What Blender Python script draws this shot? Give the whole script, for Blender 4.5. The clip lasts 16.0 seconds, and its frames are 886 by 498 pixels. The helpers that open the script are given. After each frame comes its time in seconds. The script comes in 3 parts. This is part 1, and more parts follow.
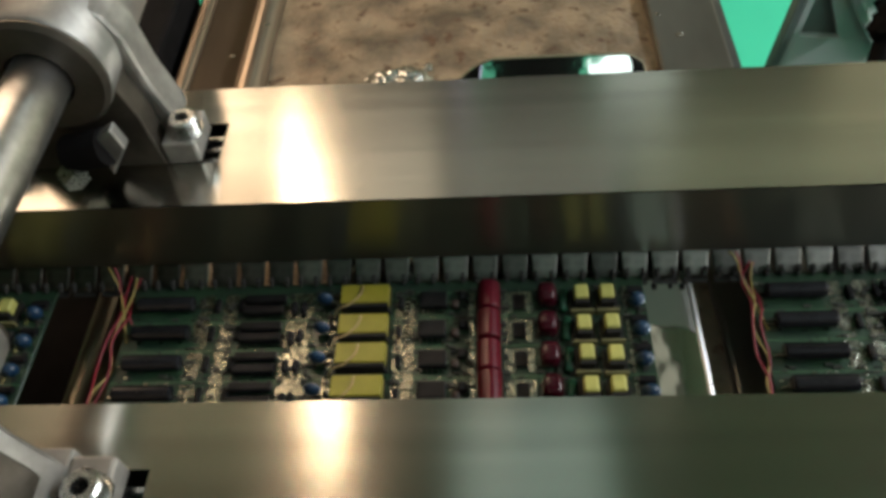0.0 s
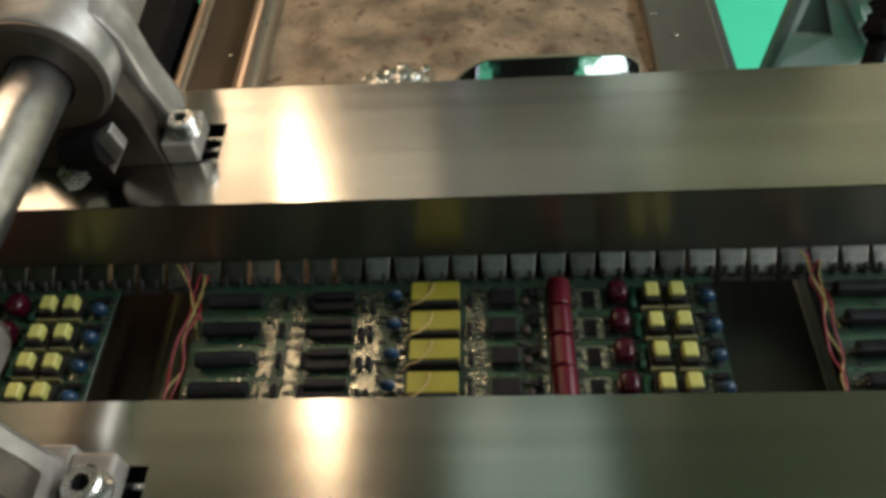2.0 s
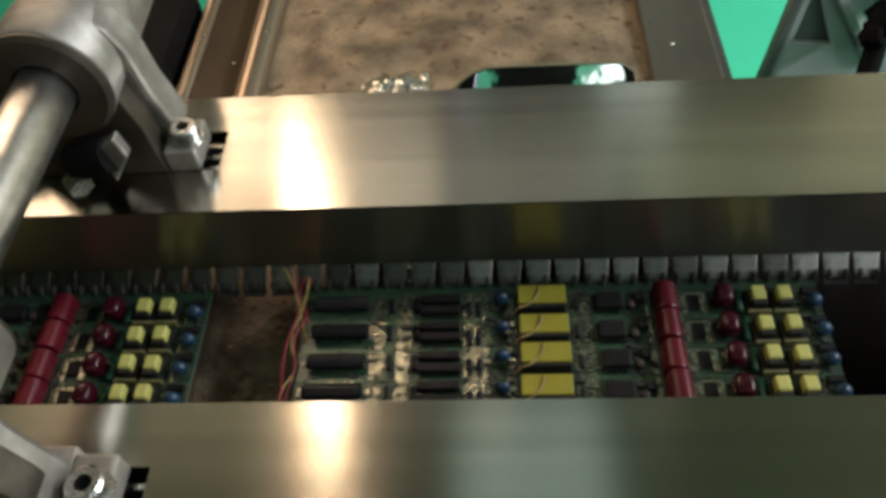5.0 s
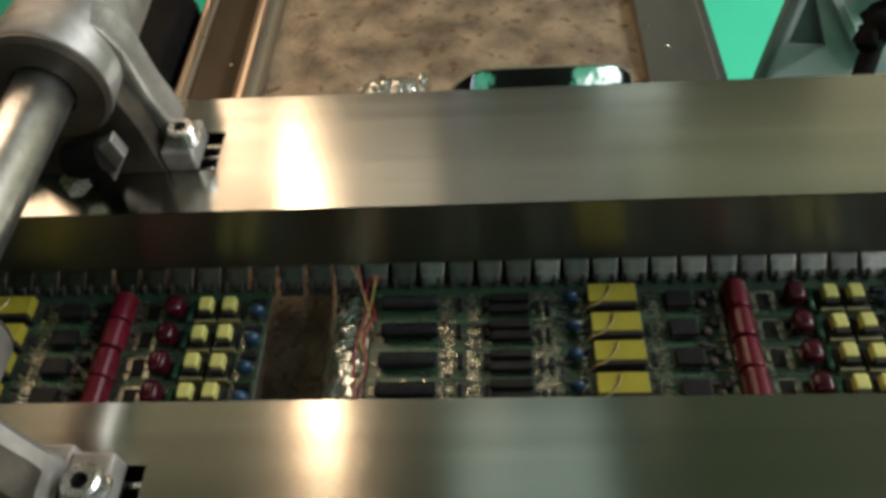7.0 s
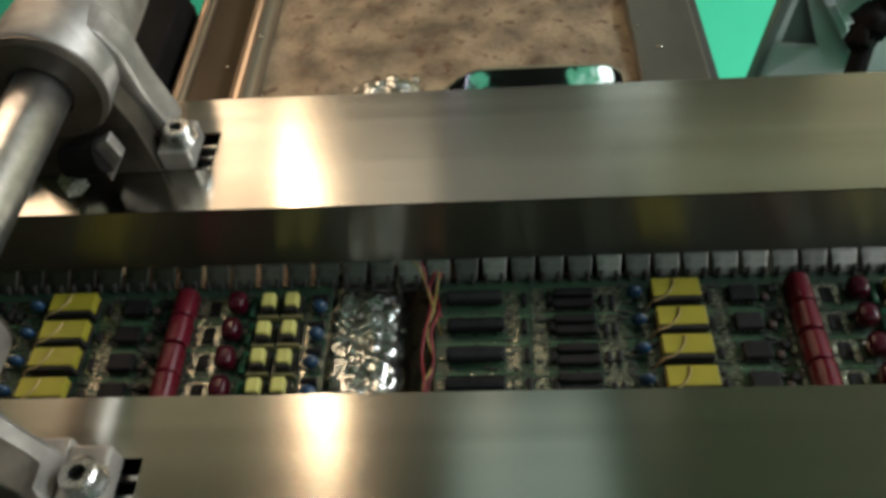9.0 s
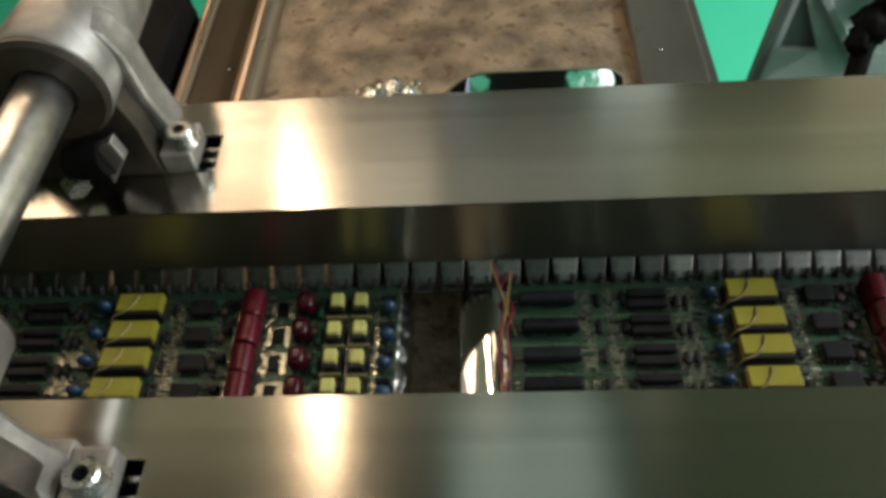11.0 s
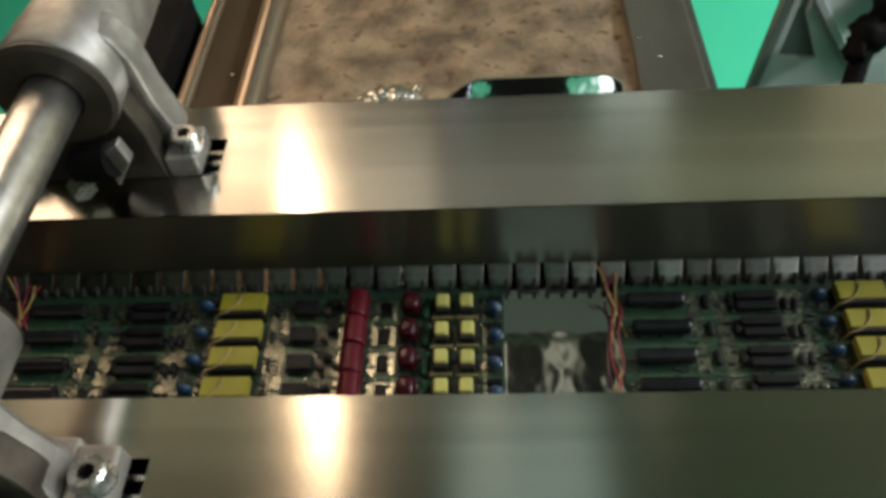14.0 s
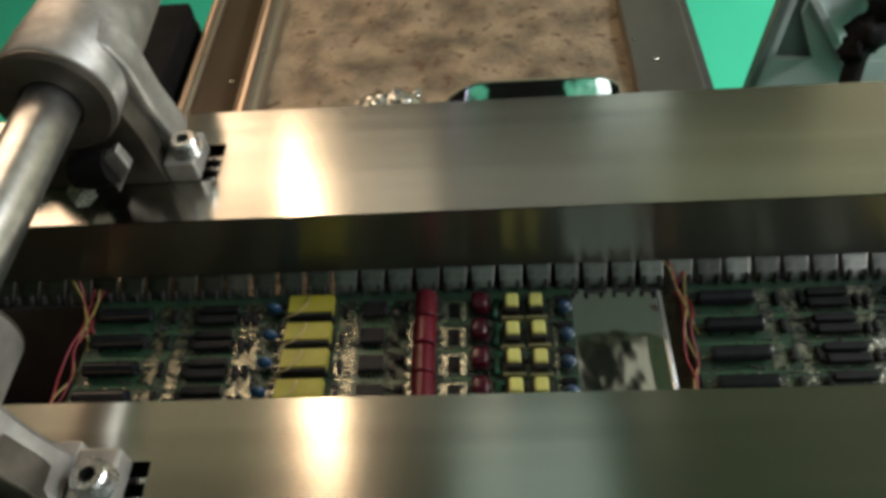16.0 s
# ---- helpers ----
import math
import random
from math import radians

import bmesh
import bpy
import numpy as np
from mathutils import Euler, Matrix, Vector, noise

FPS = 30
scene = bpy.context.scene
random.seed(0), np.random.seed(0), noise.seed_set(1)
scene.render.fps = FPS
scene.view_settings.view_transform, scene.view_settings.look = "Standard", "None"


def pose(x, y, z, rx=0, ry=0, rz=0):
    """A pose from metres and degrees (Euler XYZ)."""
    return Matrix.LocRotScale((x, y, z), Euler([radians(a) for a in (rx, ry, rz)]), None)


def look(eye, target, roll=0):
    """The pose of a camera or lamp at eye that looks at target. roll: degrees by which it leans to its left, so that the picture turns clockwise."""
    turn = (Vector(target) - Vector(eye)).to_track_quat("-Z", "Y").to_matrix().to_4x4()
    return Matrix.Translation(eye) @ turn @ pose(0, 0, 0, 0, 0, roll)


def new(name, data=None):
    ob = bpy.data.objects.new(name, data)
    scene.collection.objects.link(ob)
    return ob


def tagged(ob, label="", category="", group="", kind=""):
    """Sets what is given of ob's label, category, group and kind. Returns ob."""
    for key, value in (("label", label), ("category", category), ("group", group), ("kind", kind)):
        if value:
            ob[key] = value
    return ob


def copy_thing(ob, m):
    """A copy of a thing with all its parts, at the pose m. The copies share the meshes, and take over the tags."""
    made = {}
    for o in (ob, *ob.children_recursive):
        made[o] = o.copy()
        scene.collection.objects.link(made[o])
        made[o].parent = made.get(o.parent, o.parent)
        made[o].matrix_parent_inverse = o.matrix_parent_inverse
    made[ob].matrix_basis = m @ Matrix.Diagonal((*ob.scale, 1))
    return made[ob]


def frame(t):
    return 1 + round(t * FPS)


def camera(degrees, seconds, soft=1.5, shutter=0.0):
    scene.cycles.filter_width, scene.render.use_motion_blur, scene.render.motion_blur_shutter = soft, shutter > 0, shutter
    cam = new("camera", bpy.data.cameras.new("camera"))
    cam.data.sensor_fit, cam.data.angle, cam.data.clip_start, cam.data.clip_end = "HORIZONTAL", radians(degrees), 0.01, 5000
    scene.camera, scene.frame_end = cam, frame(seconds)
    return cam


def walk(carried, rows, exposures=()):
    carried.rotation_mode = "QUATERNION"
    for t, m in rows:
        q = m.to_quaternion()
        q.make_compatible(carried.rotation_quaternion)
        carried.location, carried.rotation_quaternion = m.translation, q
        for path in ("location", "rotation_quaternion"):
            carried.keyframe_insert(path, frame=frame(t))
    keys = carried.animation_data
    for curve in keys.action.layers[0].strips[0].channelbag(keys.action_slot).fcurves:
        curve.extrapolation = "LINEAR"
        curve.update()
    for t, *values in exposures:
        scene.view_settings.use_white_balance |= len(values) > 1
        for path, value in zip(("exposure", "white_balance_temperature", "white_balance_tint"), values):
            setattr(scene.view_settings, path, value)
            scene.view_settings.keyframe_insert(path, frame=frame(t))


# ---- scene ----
cam = camera(58.67, 16.0, soft=3.8)
# seconds, eye x, y, z, yaw to the left, pitch, roll
ROWS = [
    (0.0, 0.0232, -0.2274, 1.2030, 6.09, -51.65, -6.37),
    (0.5, 0.0226, -0.2289, 1.2052, 6.05, -51.64, -6.36),
    (1.0, 0.0237, -0.2287, 1.2062, 6.12, -51.71, -6.42),
    (1.5, 0.0240, -0.2289, 1.2058, 5.98, -51.74, -6.28),
    (2.0, 0.0248, -0.2289, 1.2071, 5.98, -51.92, -6.20),
    (2.5, 0.0245, -0.2295, 1.2079, 5.94, -51.89, -6.03),
    (3.0, 0.0261, -0.2305, 1.2077, 5.95, -51.86, -6.08),
    (3.5, 0.0280, -0.2307, 1.2100, 6.07, -51.81, -6.35),
    (4.0, 0.0281, -0.2308, 1.2115, 6.43, -51.72, -6.44),
    (6.5, 0.0298, -0.2343, 1.2133, 6.29, -51.39, -6.37),
    (7.0, 0.0298, -0.2344, 1.2127, 6.16, -51.33, -6.24),
    (7.5, 0.0316, -0.2352, 1.2144, 6.16, -51.49, -6.26),
    (8.0, 0.0317, -0.2348, 1.2135, 6.27, -51.47, -6.37),
    (8.5, 0.0327, -0.2372, 1.2137, 6.11, -51.34, -6.29),
    (9.0, 0.0339, -0.2395, 1.2154, 6.20, -51.18, -6.50),
    (11.5, 0.0329, -0.2409, 1.2164, 6.04, -50.95, -6.31),
    (12.0, 0.0322, -0.2416, 1.2176, 5.95, -51.05, -6.00),
    (12.5, 0.0292, -0.2425, 1.2164, 5.93, -50.59, -6.03),
    (13.0, 0.0304, -0.2421, 1.2170, 6.15, -50.75, -6.21),
    (13.5, 0.0305, -0.2434, 1.2172, 5.98, -50.59, -6.06),
    (14.0, 0.0319, -0.2441, 1.2184, 5.87, -50.52, -5.92),
    (14.5, 0.0320, -0.2452, 1.2177, 5.85, -50.25, -5.96),
    (15.0, 0.0297, -0.2459, 1.2158, 5.64, -49.99, -5.97),
    (15.5, 0.0294, -0.2459, 1.2157, 5.85, -49.82, -6.12),
    (16.0, 0.0339, -0.2469, 1.2186, 6.04, -50.05, -6.66),
]


def eye_pose(x, y, z, yaw, pitch, roll):
    return Matrix.Translation((x, y, z)) @ Euler((0, 0, radians(yaw))).to_matrix().to_4x4() @ \
        Euler((radians(90 + pitch), 0, 0)).to_matrix().to_4x4() @ Euler((0, 0, radians(roll))).to_matrix().to_4x4()


walk(cam, [(r[0], eye_pose(*r[1:])) for r in ROWS])
scene.view_settings.exposure = 0.0

# ---- plan, metres ----
ZR = 0.95            # top of the conveyor rails
RAIL_W = 0.0775      # width of a rail
RAIL_H = 0.042       # height of its side
GAP = 0.0962         # between the rails
ZB = 0.8976          # underside of the boards
ZP = 0.868           # top of the solder pot's flange
SPEED = 0.0172      # metres a second
FINGER = 0.01405      # from finger to finger
ROW = 0.0156         # from circuit to circuit on a panel
ROWS_N = 5

# ---- world and lights ----
world = bpy.data.worlds.new("room_air")
scene.world = world
world.use_nodes = True
world.node_tree.nodes["Background"].inputs[0].default_value = (0.5, 0.55, 0.5, 1)
world.node_tree.nodes["Background"].inputs[1].default_value = 0.05


def area_lamp(name, m, sx, sy, watts, colour):
    data = bpy.data.lights.new(name, "AREA")
    data.shape, data.size, data.size_y = "RECTANGLE", sx, sy
    data.energy, data.color = watts, colour
    ob = new(name, data)
    ob.matrix_world = m
    return ob


LAMP_EYE, LAMP_AIM = (-0.231, 0.400, 1.591), (-0.156, 0.027, 0.889)
area_lamp("work_lamp_light", look(LAMP_EYE, LAMP_AIM), 0.022, 0.36, 1.10, (1.0, 0.74, 0.49))
# wide warm light out of view, added to light the left side
area_lamp("warm_left_light", look((-0.565, 0.67, 1.555), (-0.1, 0.14, 0.94)), 0.48, 0.92, 6.1, (1.0, 0.70, 0.47))
area_lamp("ceiling_panel_light", pose(0.11, 0.62, 2.80, rz=6), 0.42, 0.40, 0.30, (0.80, 1.0, 0.95))
# three unseen fills, added to brighten stretches of the far rail
area_lamp("north_fill_light", pose(-0.39, 1.60, 2.78, rz=6), 0.46, 0.62, 1.1, (1.0, 0.87, 0.69))
area_lamp("north_fill_light", pose(0.17, 1.66, 2.80, rz=4), 0.60, 0.38, 0.36, (1.0, 0.93, 0.86))
area_lamp("north_fill_light", pose(1.25, 1.70, 2.82, rz=4), 1.45, 0.26, 0.84, (0.98, 1.0, 0.70))
area_lamp("tube_light", pose(2.69, 0.15, 2.80, rz=6), 0.25, 2.6, 160, (0.88, 0.955, 1.0))
area_lamp("south_light", pose(0.26, -1.155, 2.80, rz=6), 1.3, 0.5, 1.30, (0.82, 1.0, 0.98))
area_lamp("south_tube_light", pose(1.47, -1.51, 2.80, rz=6), 0.07, 1.6, 5.6, (0.86, 0.90, 1.0))

# ---- materials ----


def mat(name, colour, rough=0.5, metal=0.0, vary=0.15, size=60.0, bump=0.1, bump_size=None, colour2=None, stretch=(1, 1, 1), aniso=0.0,
        coat=0.0, rand=0.0, distance=0.001, spots=None, rvar=0.25, axis=1):
    m = bpy.data.materials.new(name)
    m.use_nodes = True
    nt = m.node_tree
    n, l = nt.nodes, nt.links
    b = n["Principled BSDF"]
    b.inputs["Roughness"].default_value = rough
    b.inputs["Metallic"].default_value = metal
    b.inputs["Coat Weight"].default_value = coat
    tc = n.new("ShaderNodeTexCoord")
    mp = n.new("ShaderNodeMapping")
    mp.inputs["Scale"].default_value = stretch
    l.new(tc.outputs["Object"], mp.inputs[0])
    big = n.new("ShaderNodeTexNoise")
    big.inputs["Scale"].default_value = size
    big.inputs["Detail"].default_value = 6
    l.new(mp.outputs[0], big.inputs["Vector"])
    ramp = n.new("ShaderNodeValToRGB")
    c2 = colour2 or tuple(c * (1 - 2 * vary) for c in colour)
    ramp.color_ramp.elements[0].position, ramp.color_ramp.elements[1].position = 0.35, 0.65
    ramp.color_ramp.elements[0].color, ramp.color_ramp.elements[1].color = (*c2, 1), (*colour, 1)
    l.new(big.outputs["Fac"], ramp.inputs[0])
    out = ramp.outputs[0]
    if spots:
        colour3, spot_size, low = spots
        sp = n.new("ShaderNodeTexNoise")
        sp.inputs["Scale"].default_value = spot_size
        sp.inputs["Detail"].default_value = 4
        l.new(tc.outputs["Object"], sp.inputs["Vector"])
        sr = n.new("ShaderNodeValToRGB")
        sr.color_ramp.elements[0].position, sr.color_ramp.elements[1].position = low, low + 0.12
        l.new(sp.outputs["Fac"], sr.inputs[0])
        mx = n.new("ShaderNodeMixRGB")
        l.new(sr.outputs[0], mx.inputs[0])
        l.new(out, mx.inputs[1])
        mx.inputs[2].default_value = (*colour3, 1)
        out = mx.outputs[0]
    if rand:
        oi = n.new("ShaderNodeObjectInfo")
        hs = n.new("ShaderNodeHueSaturation")
        mr = n.new("ShaderNodeMapRange")
        mr.inputs[3].default_value, mr.inputs[4].default_value = 1 - rand, 1 + rand
        l.new(oi.outputs["Random"], mr.inputs[0])
        l.new(mr.outputs[0], hs.inputs["Value"])
        l.new(out, hs.inputs["Color"])
        out = hs.outputs[0]
    l.new(out, b.inputs["Base Color"])
    fine = n.new("ShaderNodeTexNoise")
    fine.inputs["Scale"].default_value = bump_size or size * 6
    fine.inputs["Detail"].default_value = 3
    l.new(mp.outputs[0], fine.inputs["Vector"])
    rr = n.new("ShaderNodeMapRange")
    rr.inputs[3].default_value, rr.inputs[4].default_value = rough * (1 - rvar), min(rough * (1 + rvar), 1.0)
    l.new(fine.outputs["Fac"], rr.inputs[0])
    l.new(rr.outputs[0], b.inputs["Roughness"])
    if bump:
        bp = n.new("ShaderNodeBump")
        bp.inputs["Strength"].default_value = bump
        bp.inputs["Distance"].default_value = distance
        l.new(fine.outputs["Fac"], bp.inputs["Height"])
        l.new(bp.outputs[0], b.inputs["Normal"])
    if aniso:
        b.inputs["Anisotropic"].default_value = aniso
        t = n.new("ShaderNodeCombineXYZ")
        t.inputs[axis].default_value = 1.0
        l.new(t.outputs[0], b.inputs["Tangent"])
    return m


def glow(name, colour, strength):
    m = bpy.data.materials.new(name)
    m.use_nodes = True
    b = m.node_tree.nodes["Principled BSDF"]
    b.inputs["Base Color"].default_value = (0.08, 0.08, 0.08, 1)
    b.inputs["Emission Color"].default_value = (*colour, 1)
    b.inputs["Emission Strength"].default_value = strength
    return m


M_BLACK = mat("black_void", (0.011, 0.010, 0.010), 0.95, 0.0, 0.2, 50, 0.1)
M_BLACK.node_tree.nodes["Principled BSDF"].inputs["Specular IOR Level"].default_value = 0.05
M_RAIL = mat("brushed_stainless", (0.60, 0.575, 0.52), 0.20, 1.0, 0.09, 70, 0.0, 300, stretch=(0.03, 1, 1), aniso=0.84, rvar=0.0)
# same stainless with a darker base: the sides' dimness is in the colour
M_RAIL_SIDE = mat("dimmed_stainless_side", (0.41, 0.406, 0.358), 0.33, 1.0, 0.10, 25, 0.0, 200, stretch=(0.3, 1, 0.05), aniso=0.8, axis=2, rvar=0.08)
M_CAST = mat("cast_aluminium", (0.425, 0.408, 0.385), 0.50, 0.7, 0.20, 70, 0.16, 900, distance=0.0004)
# dark collar metal, and the web with its shade put into the colour
M_CAST_DARK = mat("dark_casting", (0.10, 0.085, 0.068), 0.5, 0.6, 0.25, 60, 0.2, 700, distance=0.0004)
M_SHAFT = mat("polished_shaft", (0.68, 0.67, 0.655), 0.35, 1.0, 0.16, 110, 0.05, 700, distance=0.0002)
M_BOLT = mat("bolt_steel", (0.55, 0.55, 0.53), 0.28, 1.0, 0.08, 200, 0.05, 900, distance=0.0002)
M_SOLDER = mat("molten_solder", (0.80, 0.81, 0.80), 0.07, 1.0, 0.02, 20, 0.018, 24, distance=0.004)
M_CHIP = mat("turbulent_solder", (0.66, 0.67, 0.65), 0.22, 1.0, 0.08, 60, 0.05, 160, distance=0.002)
M_DROSS = mat("dross_crust", (0.33, 0.255, 0.168), 0.50, 0.3, 0.3, 38, 1.0, 260, colour2=(0.115, 0.088, 0.060), distance=0.002,
              spots=((0.11, 0.062, 0.036), 110, 0.57))
M_POT = mat("heat_stained_steel", (0.35, 0.295, 0.235), 0.33, 0.9, 0.15, 18, 0.1, 160, colour2=(0.33, 0.25, 0.18), stretch=(1, 0.2, 1), distance=0.0005)
# darker copy of the stained steel, with a dark reflection put into its colour
M_POT_DARK = mat("dimmed_stained_steel", (0.12, 0.088, 0.058), 0.40, 0.8, 0.2, 18, 0.15, 160, colour2=(0.075, 0.055, 0.038), stretch=(1, 0.25, 1), distance=0.0005)
M_POT2 = mat("pot_flange_steel", (0.22, 0.21, 0.18), 0.38, 0.85, 0.2, 14, 0.1, 160, stretch=(1, 0.3, 1), distance=0.0005)
M_FLOOR = mat("green_epoxy_floor", (0.06, 0.66, 0.40), 0.5, 0, 0.03, 3, 0.02, 40)
M_GREY = mat("grey_machine_paint", (0.74, 0.80, 0.78), 0.45, 0, 0.05, 20, 0.05, 300, distance=0.0003)
M_GREY_DARK = mat("dark_grey", (0.24, 0.28, 0.265), 0.5, 0, 0.08, 20, 0.05, 300, distance=0.0003)
M_WALL = mat("pale_wall_paint", (0.46, 0.355, 0.25), 0.8, 0, 0.05, 2, 0.05, 60)
M_CEIL = mat("ceiling_board", (0.125, 0.098, 0.076), 0.9, 0, 0.05, 3, 0.05, 60)
M_RUBBER = mat("black_rubber", (0.015, 0.014, 0.014), 0.8, 0, 0.2, 80, 0.2, 400)
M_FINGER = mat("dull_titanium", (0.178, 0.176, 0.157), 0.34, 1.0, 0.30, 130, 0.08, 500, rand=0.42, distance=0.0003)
# near-black for the forked tips and for the shade painted behind the fingers
M_FINGER_TIP = mat("dark_titanium", (0.05, 0.05, 0.045), 0.6, 0.4, 0.2, 200, 0.1, 900)
M_CHAIN = mat("dark_chain", (0.05, 0.05, 0.045), 0.5, 0.6, 0.2, 90, 0.1, 500)
# glowing patches, added only to be mirrored in the wave's far end
M_GLOW_W = glow("white_glow", (0.85, 1.0, 0.95), 2.2)
M_GLOW_G = glow("green_glow", (0.05, 0.45, 0.25), 0.8)
M_GLOW_V = glow("cool_glow", (0.80, 0.74, 1.0), 2.5)
# boards
M_PCB = mat("green_solder_mask", (0.018, 0.045, 0.022), 0.36, 0, 0.2, 160, 0.25, 420, colour2=(0.012, 0.026, 0.018), stretch=(0.35, 1, 1), distance=0.0004, coat=0.22)
M_PAD = mat("tinned_pad", (0.57, 0.56, 0.47), 0.20, 1.0, 0.35, 420, 0.75, 620, distance=0.0006)
M_TRACE = mat("masked_copper", (0.045, 0.10, 0.05), 0.34, 0.1, 0.1, 300, 0.1, 900)
M_CHIPS = mat("mixed_chips", (0.060, 0.058, 0.048), 0.5, 0, 0.3, 500, 0.1, 900, colour2=(0.025, 0.027, 0.025), distance=0.0002)
M_LEAD = mat("dull_leads", (0.24, 0.225, 0.20), 0.30, 1.0, 0.3, 400, 0.6, 700, distance=0.0005)
M_IC = mat("black_moulding", (0.012, 0.011, 0.012), 0.46, 0, 0.25, 150, 0.1, 900, rand=0.3, distance=0.0002)
M_CAN = mat("black_sleeve", (0.014, 0.014, 0.016), 0.25, 0, 0.2, 100, 0.05, 500, rand=0.3, distance=0.0002)
M_YEL = mat("yellow_tape", (0.255, 0.225, 0.021), 0.40, 0, 0.06, 120, 0.1, 600, rand=0.06, distance=0.0002)
M_YELP = mat("pale_yellow_tape", (0.46, 0.44, 0.125), 0.42, 0, 0.06, 160, 0.1, 600, rand=0.06, distance=0.0002)
M_CORE = mat("black_ferrite", (0.018, 0.017, 0.016), 0.5, 0, 0.2, 150, 0.15, 700)
M_BOB = mat("olive_bobbin", (0.16, 0.145, 0.06), 0.5, 0, 0.15, 150, 0.1, 700)
M_RED = mat("red_film", (0.085, 0.003, 0.010), 0.30, 0, 0.08, 120, 0.04, 400, rand=0.12, distance=0.0002)
M_DRED = mat("dark_red_epoxy", (0.036, 0.002, 0.007), 0.22, 0, 0.1, 120, 0.05, 400, rand=0.2, distance=0.0002)
M_BLUE = mat("blue_epoxy", (0.010, 0.038, 0.082), 0.35, 0, 0.1, 200, 0.05, 500, rand=0.2, distance=0.0002)
M_BROWN = mat("brown_epoxy", (0.045, 0.03, 0.024), 0.45, 0, 0.2, 200, 0.1, 500, rand=0.3)
M_GREEN = mat("green_coating", (0.010, 0.062, 0.032), 0.35, 0, 0.1, 200, 0.05, 500, rand=0.15)
M_WIRE_R = mat("red_wire", (0.22, 0.010, 0.024), 0.4, 0, 0.1, 200, 0.05)
M_WIRE_Y = mat("yellow_wire", (0.30, 0.23, 0.06), 0.4, 0, 0.1, 200, 0.05)
M_WIRE_C = mat("lead_wire", (0.42, 0.32, 0.16), 0.35, 0.6, 0.1, 200, 0.05)

for dull, level in ((M_IC, 0.2), (M_CHIPS, 0.25), (M_BROWN, 0.25), (M_CAN, 0.22), (M_CORE, 0.2), (M_RUBBER, 0.12), (M_RED, 0.3), (M_DRED, 0.35)):
    dull.node_tree.nodes["Principled BSDF"].inputs["Specular IOR Level"].default_value = level
M_PCB.node_tree.nodes["Principled BSDF"].inputs["Coat Roughness"].default_value = 0.22

# ---- mesh helpers ----


def mesh_of(bm, name, material, smooth=False):
    me = bpy.data.meshes.new(name)
    bm.to_mesh(me)
    bm.free()
    me.materials.append(material)
    if smooth:
        for p in me.polygons:
            p.use_smooth = True
    return me


def part(name, bm, material, parent=None, label="", smooth=False):
    me = bm if isinstance(bm, bpy.types.Mesh) else mesh_of(bm, name, material, smooth)
    ob = new(name, me)
    if parent is not None:
        ob.parent = parent
    if label:
        tagged(ob, label)
    return ob


def box(bm, x0, x1, y0, y1, z0, z1, bevel=0.0, seg=2):
    r = bmesh.ops.create_cube(bm, size=1)
    for v in r["verts"]:
        v.co = Vector(((x0 + x1) / 2 + v.co.x * (x1 - x0), (y0 + y1) / 2 + v.co.y * (y1 - y0), (z0 + z1) / 2 + v.co.z * (z1 - z0)))
    if bevel:
        es = list({e for v in r["verts"] for e in v.link_edges})
        bmesh.ops.bevel(bm, geom=es, offset=bevel, segments=seg, affect="EDGES", profile=0.5)
    return bm


def cyl(bm, a, b, r, seg=20, r2=None):
    a, b = Vector(a), Vector(b)
    d = b - a
    m = Matrix.Translation((a + b) / 2) @ d.to_track_quat("Z", "Y").to_matrix().to_4x4()
    bmesh.ops.create_cone(bm, cap_ends=True, segments=seg, radius1=r, radius2=r if r2 is None else r2, depth=d.length, matrix=m)
    return bm


def prism(bm, outline, y0, y1, bevel=0.0):
    """An outline in x and z, pushed from y0 to y1."""
    lo = [bm.verts.new((x, y0, z)) for x, z in outline]
    hi = [bm.verts.new((x, y1, z)) for x, z in outline]
    k = len(lo)
    fs = [bm.faces.new(lo), bm.faces.new(hi[::-1])]
    for i in range(k):
        fs.append(bm.faces.new((lo[(i + 1) % k], lo[i], hi[i], hi[(i + 1) % k])))
    bmesh.ops.recalc_face_normals(bm, faces=fs)
    if bevel:
        bmesh.ops.bevel(bm, geom=list({e for f in fs for e in f.edges}), offset=bevel, segments=2, affect="EDGES", profile=0.5)
    return bm


def ring(bm, c, axis_len, r_out, r_in, seg=40):
    """A tube along y from c."""
    cx, cy, cz = c
    loops = []
    for y, r in ((cy, r_in), (cy, r_out - 0.002), (cy + 0.002, r_out), (cy + axis_len, r_out), (cy + axis_len, r_in)):
        loops.append([bm.verts.new((cx + r * math.cos(2 * math.pi * i / seg), y, cz + r * math.sin(2 * math.pi * i / seg))) for i in range(seg)])
    fs = []
    for a in range(5):
        la, lb = loops[a], loops[(a + 1) % 5]
        for i in range(seg):
            fs.append(bm.faces.new((la[i], la[(i + 1) % seg], lb[(i + 1) % seg], lb[i])))
    bmesh.ops.recalc_face_normals(bm, faces=fs)
    return bm


